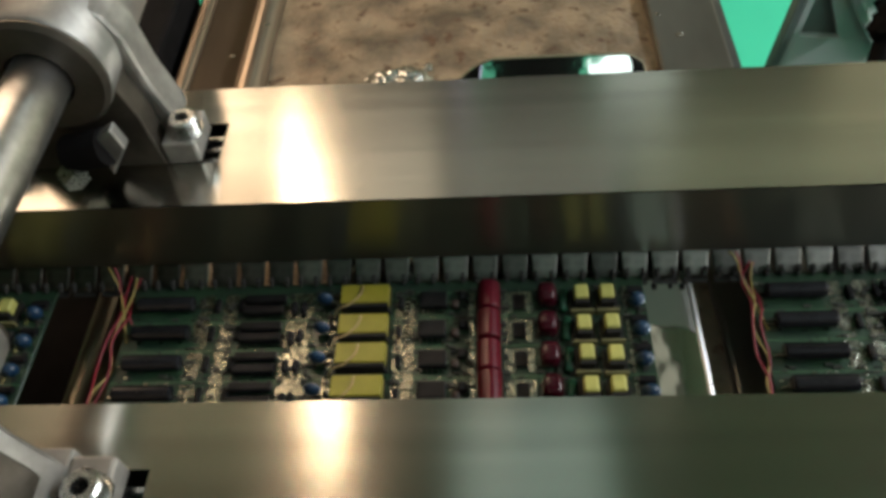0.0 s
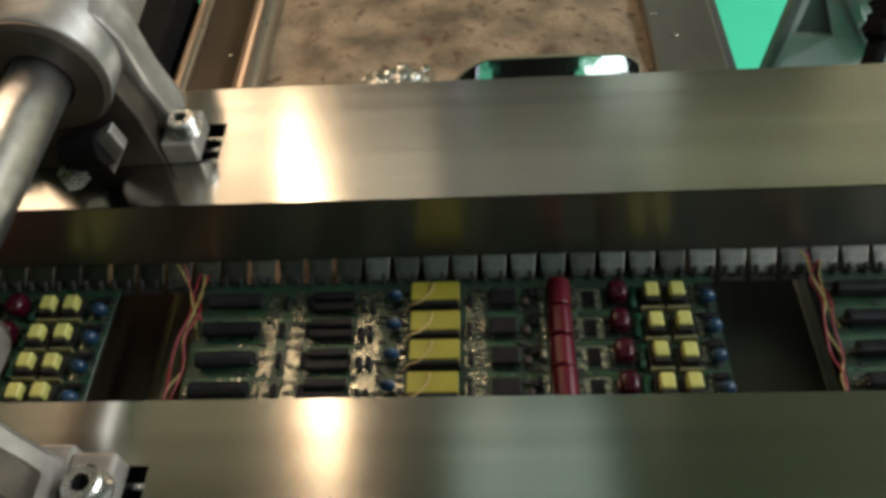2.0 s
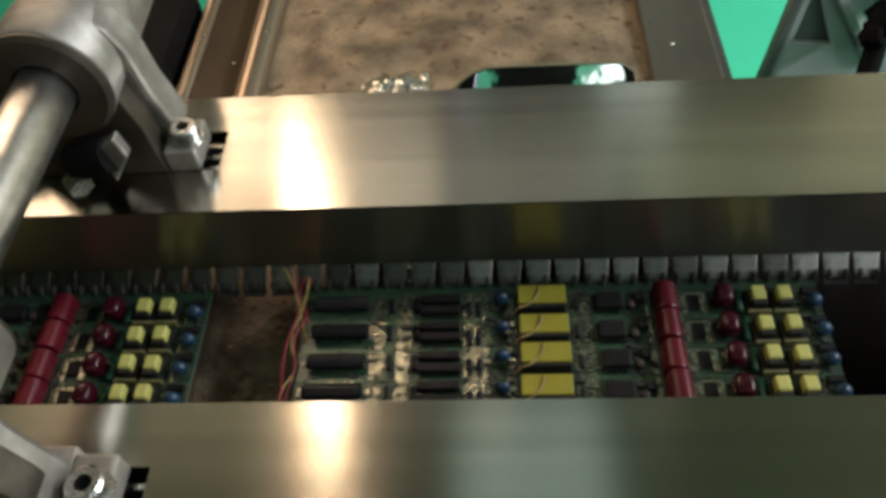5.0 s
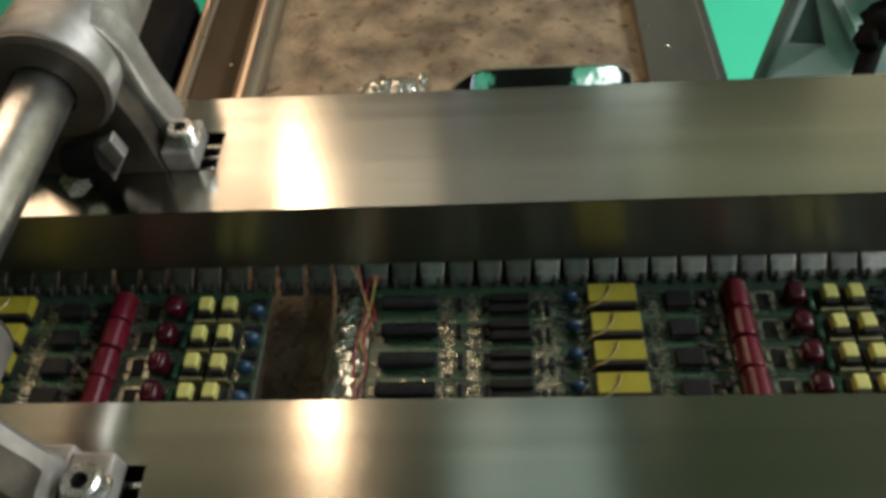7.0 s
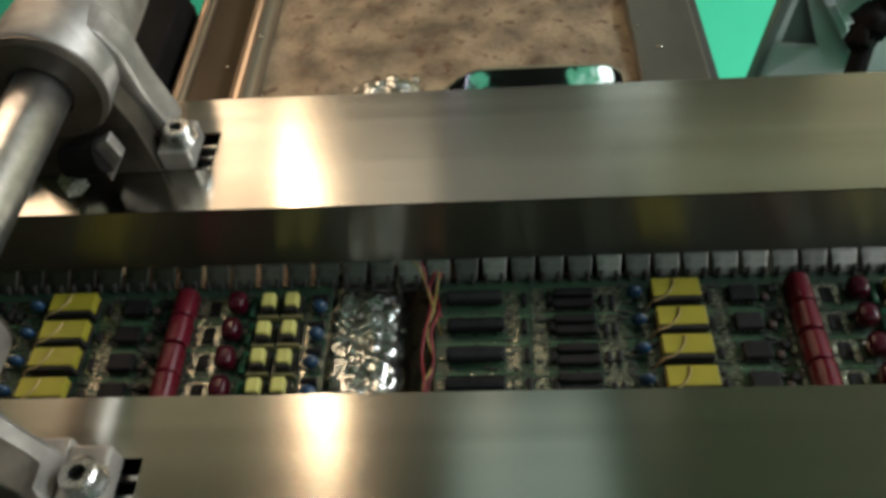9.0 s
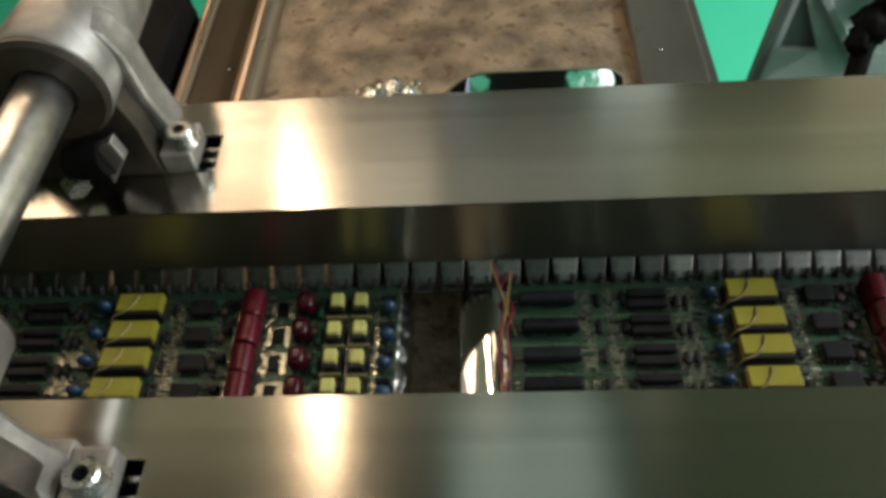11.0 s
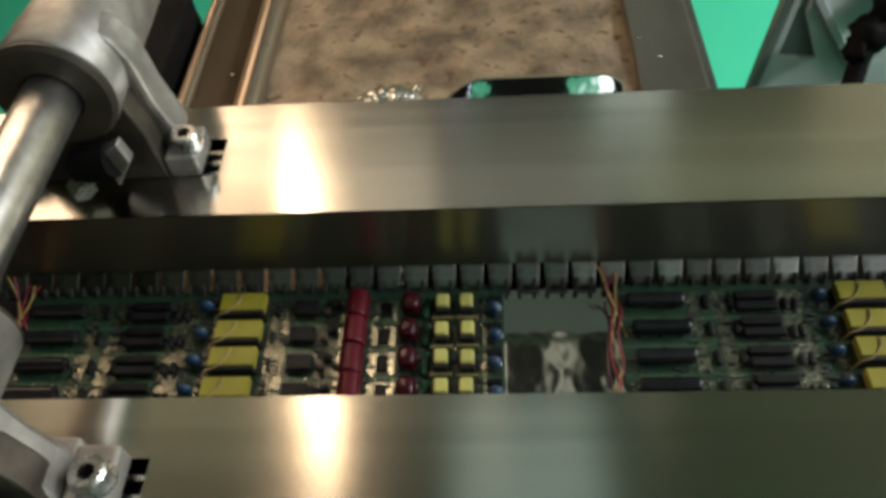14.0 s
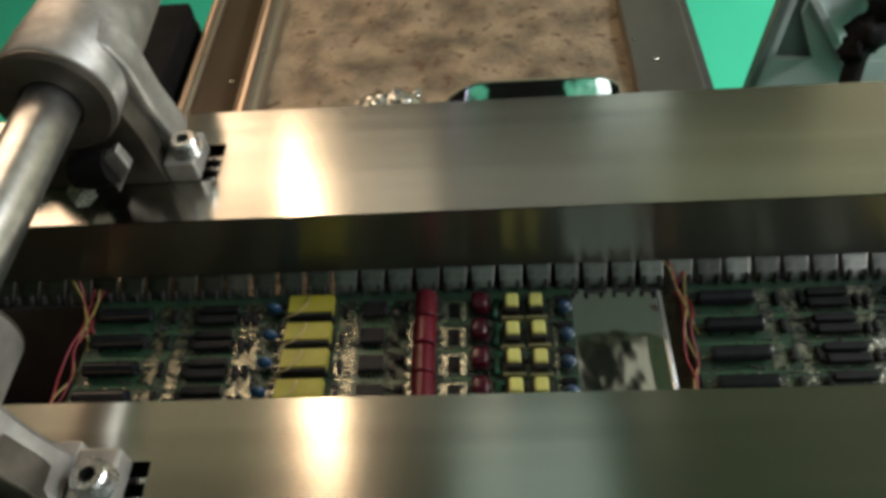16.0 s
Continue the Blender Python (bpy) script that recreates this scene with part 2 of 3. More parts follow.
def tube(points, r, seg=6):
    """A bent round wire through the points, as a bmesh."""
    bm = bmesh.new()
    pts = [Vector(p) for p in points]
    fine = []
    for i in range(len(pts) - 1):
        p0, p1, p2, p3 = pts[max(i - 1, 0)], pts[i], pts[i + 1], pts[min(i + 2, len(pts) - 1)]
        for s in range(4):
            t = s / 4
            fine.append(0.5 * ((2 * p1) + (p2 - p0) * t + (2 * p0 - 5 * p1 + 4 * p2 - p3) * t * t + (3 * p1 - p0 - 3 * p2 + p3) * t ** 3))
    fine.append(pts[-1])
    loops = []
    for i, p in enumerate(fine):
        d = (fine[min(i + 1, len(fine) - 1)] - fine[max(i - 1, 0)]).normalized()
        u = d.orthogonal().normalized() if i == 0 else (u - d * u.dot(d)).normalized()
        w = d.cross(u)
        loops.append([bm.verts.new(p + r * (math.cos(2 * math.pi * k / seg) * u + math.sin(2 * math.pi * k / seg) * w)) for k in range(seg)])
    for a, b in zip(loops, loops[1:]):
        for k in range(seg):
            bm.faces.new((a[k], a[(k + 1) % seg], b[(k + 1) % seg], b[k]))
    bm.faces.new(loops[0][::-1])
    bm.faces.new(loops[-1])
    return bm


def empty(name, at=(0, 0, 0)):
    ob = new(name)
    ob.empty_display_size = 0.01
    ob.location = at
    return ob


# ---- the room ----


def room():
    bm = bmesh.new()
    box(bm, -3, 3, -3, 1.9, -0.1, 0)
    tagged(part("floor", bm, M_FLOOR), "glossy green epoxy factory floor", "floor", kind="structure")
    for name, b in (("wall_north", (-3.1, 3.1, 1.9, 2.0, 0, 2.9)), ("wall_south", (-3.1, 3.1, -3.1, -3, 0, 2.9)),
                    ("wall_east", (3, 3.1, -3, 1.9, 0, 2.9)), ("wall_west", (-3.1, -3, -3, 1.9, 0, 2.9))):
        bm = bmesh.new()
        box(bm, *b)
        tagged(part(name, bm, M_WALL), "plain painted workshop wall", "wall", kind="structure")
    bm = bmesh.new()
    box(bm, -3.1, 3.1, -3.1, 2.0, 2.9, 3.0)
    tagged(part("ceiling", bm, M_CEIL), "plain painted workshop ceiling", "ceiling", kind="structure")


room()

# ---- the conveyor rails ----


def rail(y0, label, dx=0.0):
    """A stainless box rail from y0 to y0 + RAIL_W, with the adjusting slot under the bracket's foot."""
    r = empty("conveyor_rail", (0, y0, ZR))
    tagged(r, label, "rail", "conveyor rails")
    bm = bmesh.new()
    xa, xb, ya, yb = -0.160 + dx, -0.1026 + dx, 0.026, 0.0523
    for b in ((-0.75, xa, 0, RAIL_W), (xb, 0.75, 0, RAIL_W), (xa, xb, 0, ya), (xa, xb, yb, RAIL_W)):
        box(bm, b[0], b[1], b[2], b[3], -0.0008, 0)
    bmesh.ops.remove_doubles(bm, verts=bm.verts, dist=1e-5)
    part("top_plate", bm, M_RAIL, r)
    # side plates take the darkened stainless, as they face away from the lamps
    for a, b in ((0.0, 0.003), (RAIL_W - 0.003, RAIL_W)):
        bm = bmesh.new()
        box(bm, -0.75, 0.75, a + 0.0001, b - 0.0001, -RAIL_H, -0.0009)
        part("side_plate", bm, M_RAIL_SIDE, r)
    bm = bmesh.new()
    box(bm, -0.74, 0.74, 0.004, RAIL_W - 0.004, -0.028, -0.022)
    part("inner_plate", bm, M_CHAIN, r)
    for x in (-0.110, -0.1265):
        for y in (0.0315, 0.039, 0.0465):
            bm = bmesh.new()
            box(bm, x + dx - 0.003, x + dx + 0.006, y - 0.0014, y + 0.0014, -0.012, -0.004, 0.0005, 1)
            part("adjusting_tooth", bm, M_BOLT, r)
    return r


rail(0.0, "brushed stainless steel conveyor rail beside the pot")
rail(-GAP - RAIL_W, "brushed stainless steel conveyor rail near the operator", 0.005)

# ---- brackets and shaft ----
SX, SZ = -0.1580, 1.0068


def bracket(y, label, back=0.0, dx=0.0):
    """A cast pillow bracket that holds the cross shaft on a rail; y is the front of its barrel."""
    b = empty("shaft_bracket", (SX + dx, y, ZR))
    tagged(b, label, "bracket", "shaft brackets")
    h = SZ - ZR
    bm = bmesh.new()
    ring(bm, (-dx, back, h), 0.105, 0.0275, 0.0150, 48)
    for v in bm.verts:
        f = (v.co.y - back) / 0.105
        if back == 0 and math.hypot(v.co.x, v.co.z - h) > 0.02:
            g = 1 - 0.16 * f
            v.co.x, v.co.z = v.co.x * g, h + (v.co.z - h) * g
    part("barrel", bm, M_CAST, b, smooth=True)
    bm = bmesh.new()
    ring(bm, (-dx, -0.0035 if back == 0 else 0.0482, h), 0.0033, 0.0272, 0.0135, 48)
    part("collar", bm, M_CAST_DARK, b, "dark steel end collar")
    bm = bmesh.new()
    box(bm, -0.055, 0.0320, 0.0166, 0.030, 0.0, 0.012, 0.001)
    box(bm, 0.0320, 0.0478, 0.0035 if back == 0 else -0.002, 0.027, 0.0, 0.0125, 0.0015)
    box(bm, -0.055, -0.0375, -0.002, 0.027, 0.0, 0.0125, 0.0015)
    part("foot", bm, M_CAST, b)
    # the web is coloured dark for the shaded hollow between the struts
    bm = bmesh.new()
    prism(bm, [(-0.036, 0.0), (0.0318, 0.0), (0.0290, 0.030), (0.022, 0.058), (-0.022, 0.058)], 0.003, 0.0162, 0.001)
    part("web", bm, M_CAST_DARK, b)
    for s in (1, -1):
        bm = bmesh.new()
        prism(bm, [(s * 0.012, 0.080), (s * 0.0245, 0.071), (s * 0.0295, 0.060), (s * 0.0322, 0.036), (s * 0.0370, 0.018), (s * 0.0380, 0.010), (s * 0.0300, 0.010), (s * 0.0225, 0.038), (s * 0.016, 0.050)], 0.0165 - 1.9 * dx, 0.036 - 1.9 * dx, 0.0025)
        for v in bm.verts:
            v.co.x -= dx
        part("strut", bm, M_CAST, b)
        bm = bmesh.new()
        cyl(bm, (s * 0.0425, 0.013, 0.012), (s * 0.0425, 0.013, 0.0132), 0.0078, 28)
        part("washer", bm, M_BOLT, b)
        bm = bmesh.new()
        bx = s * 0.0425
        seg = 28
        prof = [(0.0028, 0.016), (0.0030, 0.0205), (0.0056, 0.0205), (0.0066, 0.0195), (0.0066, 0.0132)]
        loops = [[bm.verts.new((bx + r * math.cos(2 * math.pi * i / seg), 0.013 + r * math.sin(2 * math.pi * i / seg), z)) for i in range(seg)] for r, z in prof]
        for la, lb in zip(loops, loops[1:]):
            for i in range(seg):
                bm.faces.new((la[i], lb[i], lb[(i + 1) % seg], la[(i + 1) % seg]))
        bmesh.ops.recalc_face_normals(bm, faces=bm.faces[:])
        bolt = part("socket_bolt", bm, M_BOLT, b)
        bm = bmesh.new()
        cyl(bm, (bx, 0.013, 0.0155), (bx, 0.013, 0.0165), 0.0029, 6)
        part("hex_socket", bm, M_BLACK, bolt)
    # clamp tab and nut below the barrel
    bm = bmesh.new()
    prism(bm, [(0.0104, 0.027), (0.020, 0.0326), (0.0225, 0.021), (0.0110, 0.0050)], -0.0075, -0.0010, 0.001)
    part("clamp_tab", bm, M_CAST, b)
    # added flat black block that stands for the darkness behind the tab
    bm = bmesh.new()
    cyl(bm, (-0.004, -0.006, 0.018), (0.014, -0.006, 0.022), 0.0085, 24)
    part("shade_block", bm, M_BLACK, b)
    bm = bmesh.new()
    cyl(bm, (-0.006, -0.010, 0.012), (-0.001, -0.015, 0.010), 0.0062, 6)
    part("nut", bm, M_BOLT, b)
    return b


bracket(0.0222, "cast aluminium shaft bracket bolted on the far rail")
bracket(0.0177 - 0.166, "cast aluminium shaft bracket bolted on the near rail", back=-0.0552, dx=0.0062)
bm = bmesh.new()
cyl(bm, (SX, -0.40, SZ), (SX, 0.30, SZ), 0.0122, 40)
tagged(part("cross_shaft", bm, M_SHAFT, smooth=True), "polished round steel shaft through the two brackets", "shaft")

# ---- solder pot ----


def solder_pot():
    p = empty("solder_pot", (0, 0.05, 0.0))
    tagged(p, "heat-stained steel solder pot with crusted dross", "solder pot")
    o = Vector((0, -0.05, 0))

    def put(name, bm, m, label="", smooth=False):
        for v in bm.verts:
            v.co += o
        return part(name, bm, m, p, label, smooth)
    y0, y1 = -0.30, 0.42
    # crust of dross between the flanges, gently uneven
    bm = bmesh.new()
    nx, ny = 60, 140
    g = [[bm.verts.new((-0.1275 + 0.2605 * i / nx, y0 + (y1 - y0) * j / ny,
                        ZP - 0.006 + 0.0030 * noise.fractal(Vector((i * 0.11, j * 0.13, 1.7)), 0.9, 2.1, 5))) for j in range(ny + 1)] for i in range(nx + 1)]
    for i in range(nx):
        for j in range(ny):
            bm.faces.new((g[i][j], g[i + 1][j], g[i + 1][j + 1], g[i][j + 1]))
    put("dross_crust", bm, M_DROSS, "brown mottled crust of dross", True)
    bm = bmesh.new()
    crown = [(-0.1845 - 0.0055 * math.cos(math.pi * k / 8), ZP - 0.002 + 0.0045 * math.sin(math.pi * k / 8)) for k in range(9)]
    prism(bm, [(-0.190, ZP - 0.20)] + crown + [(-0.179, ZP - 0.20)], y0, y1)
    put("flange_rim", bm, M_POT)
    # trough floor coloured darker than the lit rim and lip of the same steel
    bm = bmesh.new()
    prism(bm, [(-0.179, ZP - 0.19), (-0.179, ZP - 0.0028), (-0.168, ZP - 0.0058), (-0.148, ZP - 0.0110), (-0.148, ZP - 0.19)], y0, y1)
    put("left_flange", bm, M_POT_DARK, "heat-stained steel flange, coloured darker for its dark reflection")
    rng = random.Random(21)
    for x, y in ((-0.181, 0.243), (-0.133, 0.238), (-0.158, 0.221), (-0.139, 0.205), (-0.160, 0.182), (-0.143, 0.168), (0.150, 0.212), (0.139, 0.236)):
        bm = bmesh.new()
        bmesh.ops.create_icosphere(bm, subdivisions=2, radius=1.0)
        r = rng.uniform(0.0010, 0.0018)
        for v in bm.verts:
            v.co = Vector((v.co.x * r * 1.6, v.co.y * r, v.co.z * r * 0.45)) * (1 + 0.4 * noise.noise(v.co * 1.7 + Vector((x * 90, y * 70, 0))))
            v.co += Vector((x, y, ZP + (0.0016 if x < -0.175 else -0.0105 + 0.26 * max(0.0, -0.148 - x) if x < -0.148 else 0.0055 if x < 0 else 0.0002)))
        put("solder_splash", bm, M_PAD, "dried splash of solder", True)
    bm = bmesh.new()
    prism(bm, [(-0.148, ZP - 0.02)] + [(-0.1378 + 0.0102 * math.cos(a), ZP - 0.004 + 0.0102 * math.sin(a)) for a in [math.pi * k / 10 for k in range(10, -1, -1)]] + [(-0.1276, ZP - 0.02)], y0, y1)
    put("rolled_lip", bm, M_POT, smooth=False)
    bm = bmesh.new()
    box(bm, 0.1330, 0.1790, y0, y1, ZP - 0.20, ZP, 0.002)
    put("right_flange", bm, M_POT2)
    bm = bmesh.new()
    prism(bm, [(0.1790, ZP - 0.20), (0.1790, ZP - 0.0025), (0.1860, ZP - 0.0060), (0.1860, ZP - 0.20)], y0, y1)
    put("flange_edge", bm, M_CHAIN)
    bm = bmesh.new()
    box(bm, 0.1255, 0.1330, y0, y1, ZP - 0.20, ZP - 0.012)
    put("groove", bm, M_CHAIN)
    bm = bmesh.new()
    box(bm, -0.148, 0.1330, y0, y1, 0.0, ZP - 0.03)
    put("tank", bm, M_CHAIN)
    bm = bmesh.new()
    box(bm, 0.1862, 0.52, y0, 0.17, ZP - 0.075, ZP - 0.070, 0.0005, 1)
    put("drip_tray", bm, M_BLACK, "flat near-black drip tray")
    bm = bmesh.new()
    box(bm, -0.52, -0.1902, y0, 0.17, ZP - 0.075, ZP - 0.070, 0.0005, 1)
    put("drip_tray", bm, M_BLACK, "flat near-black drip tray")


solder_pot()


def exit_fall(x):
    """How far the smooth wave has sunk at x on its way to the exit weir."""
    z, a, k = 0.0, 0.1031, 0.0002
    while a < x:
        slope = math.radians(6) * min(1.0, (a - 0.1031) / 0.007)
        z += math.tan(slope) * k
        a += k
    return z


def wave_sheet(name, x0, x1, y0, y1, top, drop, lumps, lump_size, material, nx, ny, label, sharp=3.0, seed=0.0):
    """A standing wave of solder: a crowned sheet that falls to the crust at its rims."""
    bm = bmesh.new()
    g = []
    for i in range(nx + 1):
        col = []
        for j in range(ny + 1):
            u, v = i / nx, j / ny
            x, y = x0 + (x1 - x0) * u, y0 + (y1 - y0) * v
            xs = x
            if sharp > 9:
                # the entry side draws back near the operator; rounded far corners, a slow rise
                h = max(0.0, min(1.0, (0.10 - y) / 0.09))
                back = 0.0180 * h * h * (3 - 2 * h) * (1 - u)
                x, xs = x + back, x + back - 0.0180 * h * h * (3 - 2 * h)
                yf = y1 - 0.024 * max(0.0, (0.0261 - (xs if u < 0.5 else x)) / 0.0287) ** 1.5 - 0.010 * max(0.0, (x - 0.1031) / 0.0129) ** 2
                y = y0 + (yf - y0) * v
            ex, ey = abs(2 * u - 1) ** sharp, abs(2 * v - 1) ** (160 if sharp > 9 else 90)
            if sharp > 9:
                ex = exit_fall(x) / drop if u > 0.5 else (0.35 * max(0.0, (0.0185 - xs) / 0.021) ** 2)
            n1 = noise.fractal(Vector((x * lump_size, y * lump_size, seed)), 0.8, 2.2, 4)
            z = top - drop * min(1.0, ex + ey) + lumps * n1 * (1 - min(1, ex + ey) * 0.5)
            col.append(bm.verts.new((x + 0.002 * n1 * ex, y + 0.003 * n1 * ey, z)))
        g.append(col)
    for i in range(nx):
        for j in range(ny):
            bm.faces.new((g[i][j], g[i + 1][j], g[i + 1][j + 1], g[i][j + 1]))
    rim = [e for e in bm.edges if e.is_boundary]
    ext = bmesh.ops.extrude_edge_only(bm, edges=rim)
    for v in ext["geom"]:
        if isinstance(v, bmesh.types.BMVert):
            v.co.z = ZP - 0.012
    bmesh.ops.recalc_face_normals(bm, faces=bm.faces[:])
    ob = part(name, bm, material, smooth=True)
    return tagged(ob, label, "solder wave", "solder waves")


main_wave = wave_sheet("smooth_solder_wave", -0.0035, 0.1146, -0.24, 0.1658, ZB - 0.0012, 0.013, 0.00018, 22, M_SOLDER, 200, 200,
                       "smooth mirror-like wave of molten solder", 16.0, 3.1)
# paler, violet-tinted solder for the reflected line of light along the weir
M_EDGE_HIGHLIGHT = mat("highlight_solder", (0.86, 0.85, 0.90), 0.30, 1.0, 0.03, 60, 0.02, 200)


def weir_highlight():
    """A strip on the lip where the smooth wave runs off, tilted to give the tube's bright reflection."""
    bm = bmesh.new()
    rows = []
    for k in range(41):
        y = -0.115 + 0.186 * k / 40
        xm = 0.1134 + 0.0003 * noise.noise(Vector((y * 60, 0.3, 0)))
        w = 0.0010 + 0.0003 * noise.noise(Vector((y * 45, 4.2, 0)))
        z = ZB - 0.0012 - exit_fall(xm) + 0.0009
        rows.append([bm.verts.new((xm + d * w, y, z - d * w * math.tan(math.radians(13.8)) - 0.0012 * (abs(d) > 1) - 0.010 * (d > 1))) for d in (-1.3, -1, -0.4, 0.4, 1, 1.3)])
    for a, b in zip(rows, rows[1:]):
        for k in range(5):
            bm.faces.new((a[k], a[k + 1], b[k + 1], b[k]))
    bmesh.ops.recalc_face_normals(bm, faces=bm.faces[:])
    part("weir_highlight", bm, M_EDGE_HIGHLIGHT, main_wave, "strip of solder added for the bright reflected line at the exit weir", True)


weir_highlight()
chip_wave = wave_sheet("turbulent_solder_wave", -0.0552, -0.0121, -0.24, 0.162, ZB - 0.0030, 0.010, 0.0020, 130, M_CHIP, 44, 300,
                       "bubbling turbulent wave of molten solder", 4.0, 7.7)

# ---- circuit boards ----
BXS = 0.909          # how much shorter a panel is than its drawing
BX = 0.259 * BXS          # length of a panel
TAIL = 0.0068        # how far the bare margin reaches behind the drawing
SQ = 0.956            # the same across and upwards
BY0, BY1 = -0.0865, 0.0019
BT = 0.0016


def along(x):
    """From the drawing's x to the panel's."""
    return BXS * (x - 0.25 * max(0.0, 0.03 - x))


def component_meshes():
    """Meshes of the parts of one circuit, in the circuit's space: x from the panel's trailing edge, y from the circuit's middle, z from the board's top."""
    out = []

    def add(name, material, build, label="", sub=None, smooth=False):
        bm = bmesh.new()
        build(bm)
        out.append((name, mesh_of(bm, name, material, smooth), label, sub or []))

    def sub(name, material, build, label="", smooth=False):
        bm = bmesh.new()
        build(bm)
        return (name, mesh_of(bm, name, material, smooth), label)

    # lying black capacitor
    def can(bm):
        cyl(bm, (0.0050, 0.0005, 0.0040), (0.0285, 0.0005, 0.0040), 0.0038, 18)
        es = [e for e in bm.edges if len(e.link_faces) == 2 and e.calc_face_angle(0) > 1.0]
        bmesh.ops.bevel(bm, geom=es, offset=0.0009, segments=2, affect="EDGES", profile=0.5)
    add("capacitor", M_CAN, can, "black sleeved capacitor lying on the board", [
        sub("lead", M_PAD, lambda bm: (box(bm, 0.0285, 0.0325, 0.0001, 0.0009, 0.0002, 0.0010), box(bm, 0.002, 0.005, 0.0001, 0.0009, 0.0002, 0.0010)))])
    # small chip resistors beside it
    for x in (0.0380, 0.0512):
        add("small_capacitor", M_IC,
            lambda bm, x=x: box(bm, x, x + 0.0030, -0.0035, 0.0045, 0.0002, 0.0030, 0.0008))
    # two black moulded bars with thin lead lines between
    for y0, y1 in ((0.0012, 0.0056), (-0.0054, -0.0010)):
        add("integrated_circuit", M_IC, lambda bm, y0=y0, y1=y1: box(bm, 0.0545, 0.0755, y0, y1, 0.0010, 0.0048, 0.0007), "black moulded integrated circuit", [
            sub("lead_line", M_LEAD, lambda bm, y0=y0: box(bm, 0.0535, 0.0768, y0 - 0.0012, y0 - 0.0006, 0.0001, 0.0014))])
    for x in (0.0788, 0.0832):
        add("transistor", M_IC, lambda bm, x=x: box(bm, x, x + 0.0034, -0.0052, 0.0016, 0.0005, 0.0035, 0.0013))
    # blue disc
    add("disc_capacitor", M_BLUE, lambda bm: bmesh.ops.create_uvsphere(bm, u_segments=14, v_segments=10, radius=0.0042,
        matrix=Matrix.Translation((0.0965, 0.0010, 0.0055)) @ Matrix.Diagonal((1, 0.55, 1, 1))), "glossy blue disc capacitor", smooth=True)
    # yellow transformer
    add("transformer", M_YEL, lambda bm: box(bm, 0.1055, 0.1299, -0.0042, 0.0062, 0.0034, 0.0088, 0.0005), "transformer wound with yellow tape", [
        sub("core", M_CORE, lambda bm: (box(bm, 0.1050, 0.1304, -0.0062, 0.0064, 0.0004, 0.0029, 0.0004), box(bm, 0.1058, 0.1297, -0.0064, -0.0043, 0.0029, 0.0084, 0.0004)), "black ferrite core"),
        ("lead_out_wire", mesh_of(tube([(0.1015, -0.0078, 0.001), (0.1045, -0.0068, 0.0072), (0.1105, -0.0052, 0.0088), (0.1155, 0.0000, 0.0094), (0.1165, 0.0046, 0.0092), (0.1150, 0.0066, 0.0060)], 0.00052), "lead_out_wire", M_WIRE_C), "thin brown lead-out wire")])
    # ladder of pins and second circuit
    add("pin_ladder", M_PAD, lambda bm: [box(bm, 0.1375, 0.1405, -0.0050 + 0.0026 * k, -0.0038 + 0.0026 * k, 0.0001, 0.0016, 0.0003, 1) for k in range(4)])
    add("small_resistor", M_IC, lambda bm: box(bm, 0.1338, 0.1366, -0.003, 0.003, 0.0002, 0.0022, 0.0006))
    add("driver_circuit", M_IC, lambda bm: box(bm, 0.1455, 0.1590, -0.0044, 0.0044, 0.0008, 0.0048, 0.0007), "black square integrated circuit", [
        sub("lead_frame", M_LEAD, lambda bm: [box(bm, 0.1465 + 0.0026 * k, 0.1473 + 0.0026 * k, s - 0.0006, s + 0.0006, 0.0001, 0.0024) for k in range(5) for s in (-0.0052, 0.0052)])])
    add("ceramic_capacitor", M_BROWN, lambda bm: box(bm, 0.1615, 0.1655, -0.0042, 0.0000, 0.0004, 0.0040, 0.0012))
    add("ceramic_capacitor", M_IC, lambda bm: box(bm, 0.1650, 0.1700, 0.0005, 0.0048, 0.0004, 0.0040, 0.0012))

    # red film capacitor, rounded along its length
    def redcap(bm):
        w, h = 0.0058, 0.0115
        prof = [(-w, 0.0006), (w, 0.0006), (w, 0.0060)] + [(w * math.cos(a), 0.0060 + 0.0048 * math.sin(a)) for a in [math.pi * k / 10 for k in range(1, 10)]] + [(-w, 0.0060)]
        prism(bm, [(0.1800 + x, z) for x, z in prof], -0.0079, 0.0073)
        es = [e for e in bm.edges if len(e.link_faces) == 2 and e.calc_face_angle(0) > 1.2]
        bmesh.ops.bevel(bm, geom=es, offset=0.0009, segments=2, affect="EDGES", profile=0.5)
    add("film_capacitor", M_RED, redcap, "glossy red film capacitor")
    add("square_chip", M_IC, lambda bm: box(bm, 0.1925, 0.1985, -0.0042, 0.0040, 0.0003, 0.0016, 0.0003), "small black chip on tinned pads", [
        sub("tinned_pad", M_PAD, lambda bm: (box(bm, 0.1893, 0.1922, -0.0062, 0.0060, 0.0001, 0.0006), box(bm, 0.1988, 0.2020, -0.0062, 0.0060, 0.0001, 0.0006), box(bm, 0.1922, 0.1988, 0.0046, 0.0060, 0.0001, 0.0006)))])

    def dred(bm):
        bmesh.ops.create_uvsphere(bm, u_segments=18, v_segments=12, radius=1.0)
        for v in bm.verts:
            c = v.co
            q = [math.copysign(abs(k) ** 0.62, k) for k in c]
            v.co = Vector((0.2090 + 0.0050 * q[0], -0.0004 + 0.0056 * q[1], 0.0058 + 0.0052 * q[2]))
    add("dipped_capacitor", M_DRED, dred, "dark red dipped capacitor", smooth=True)
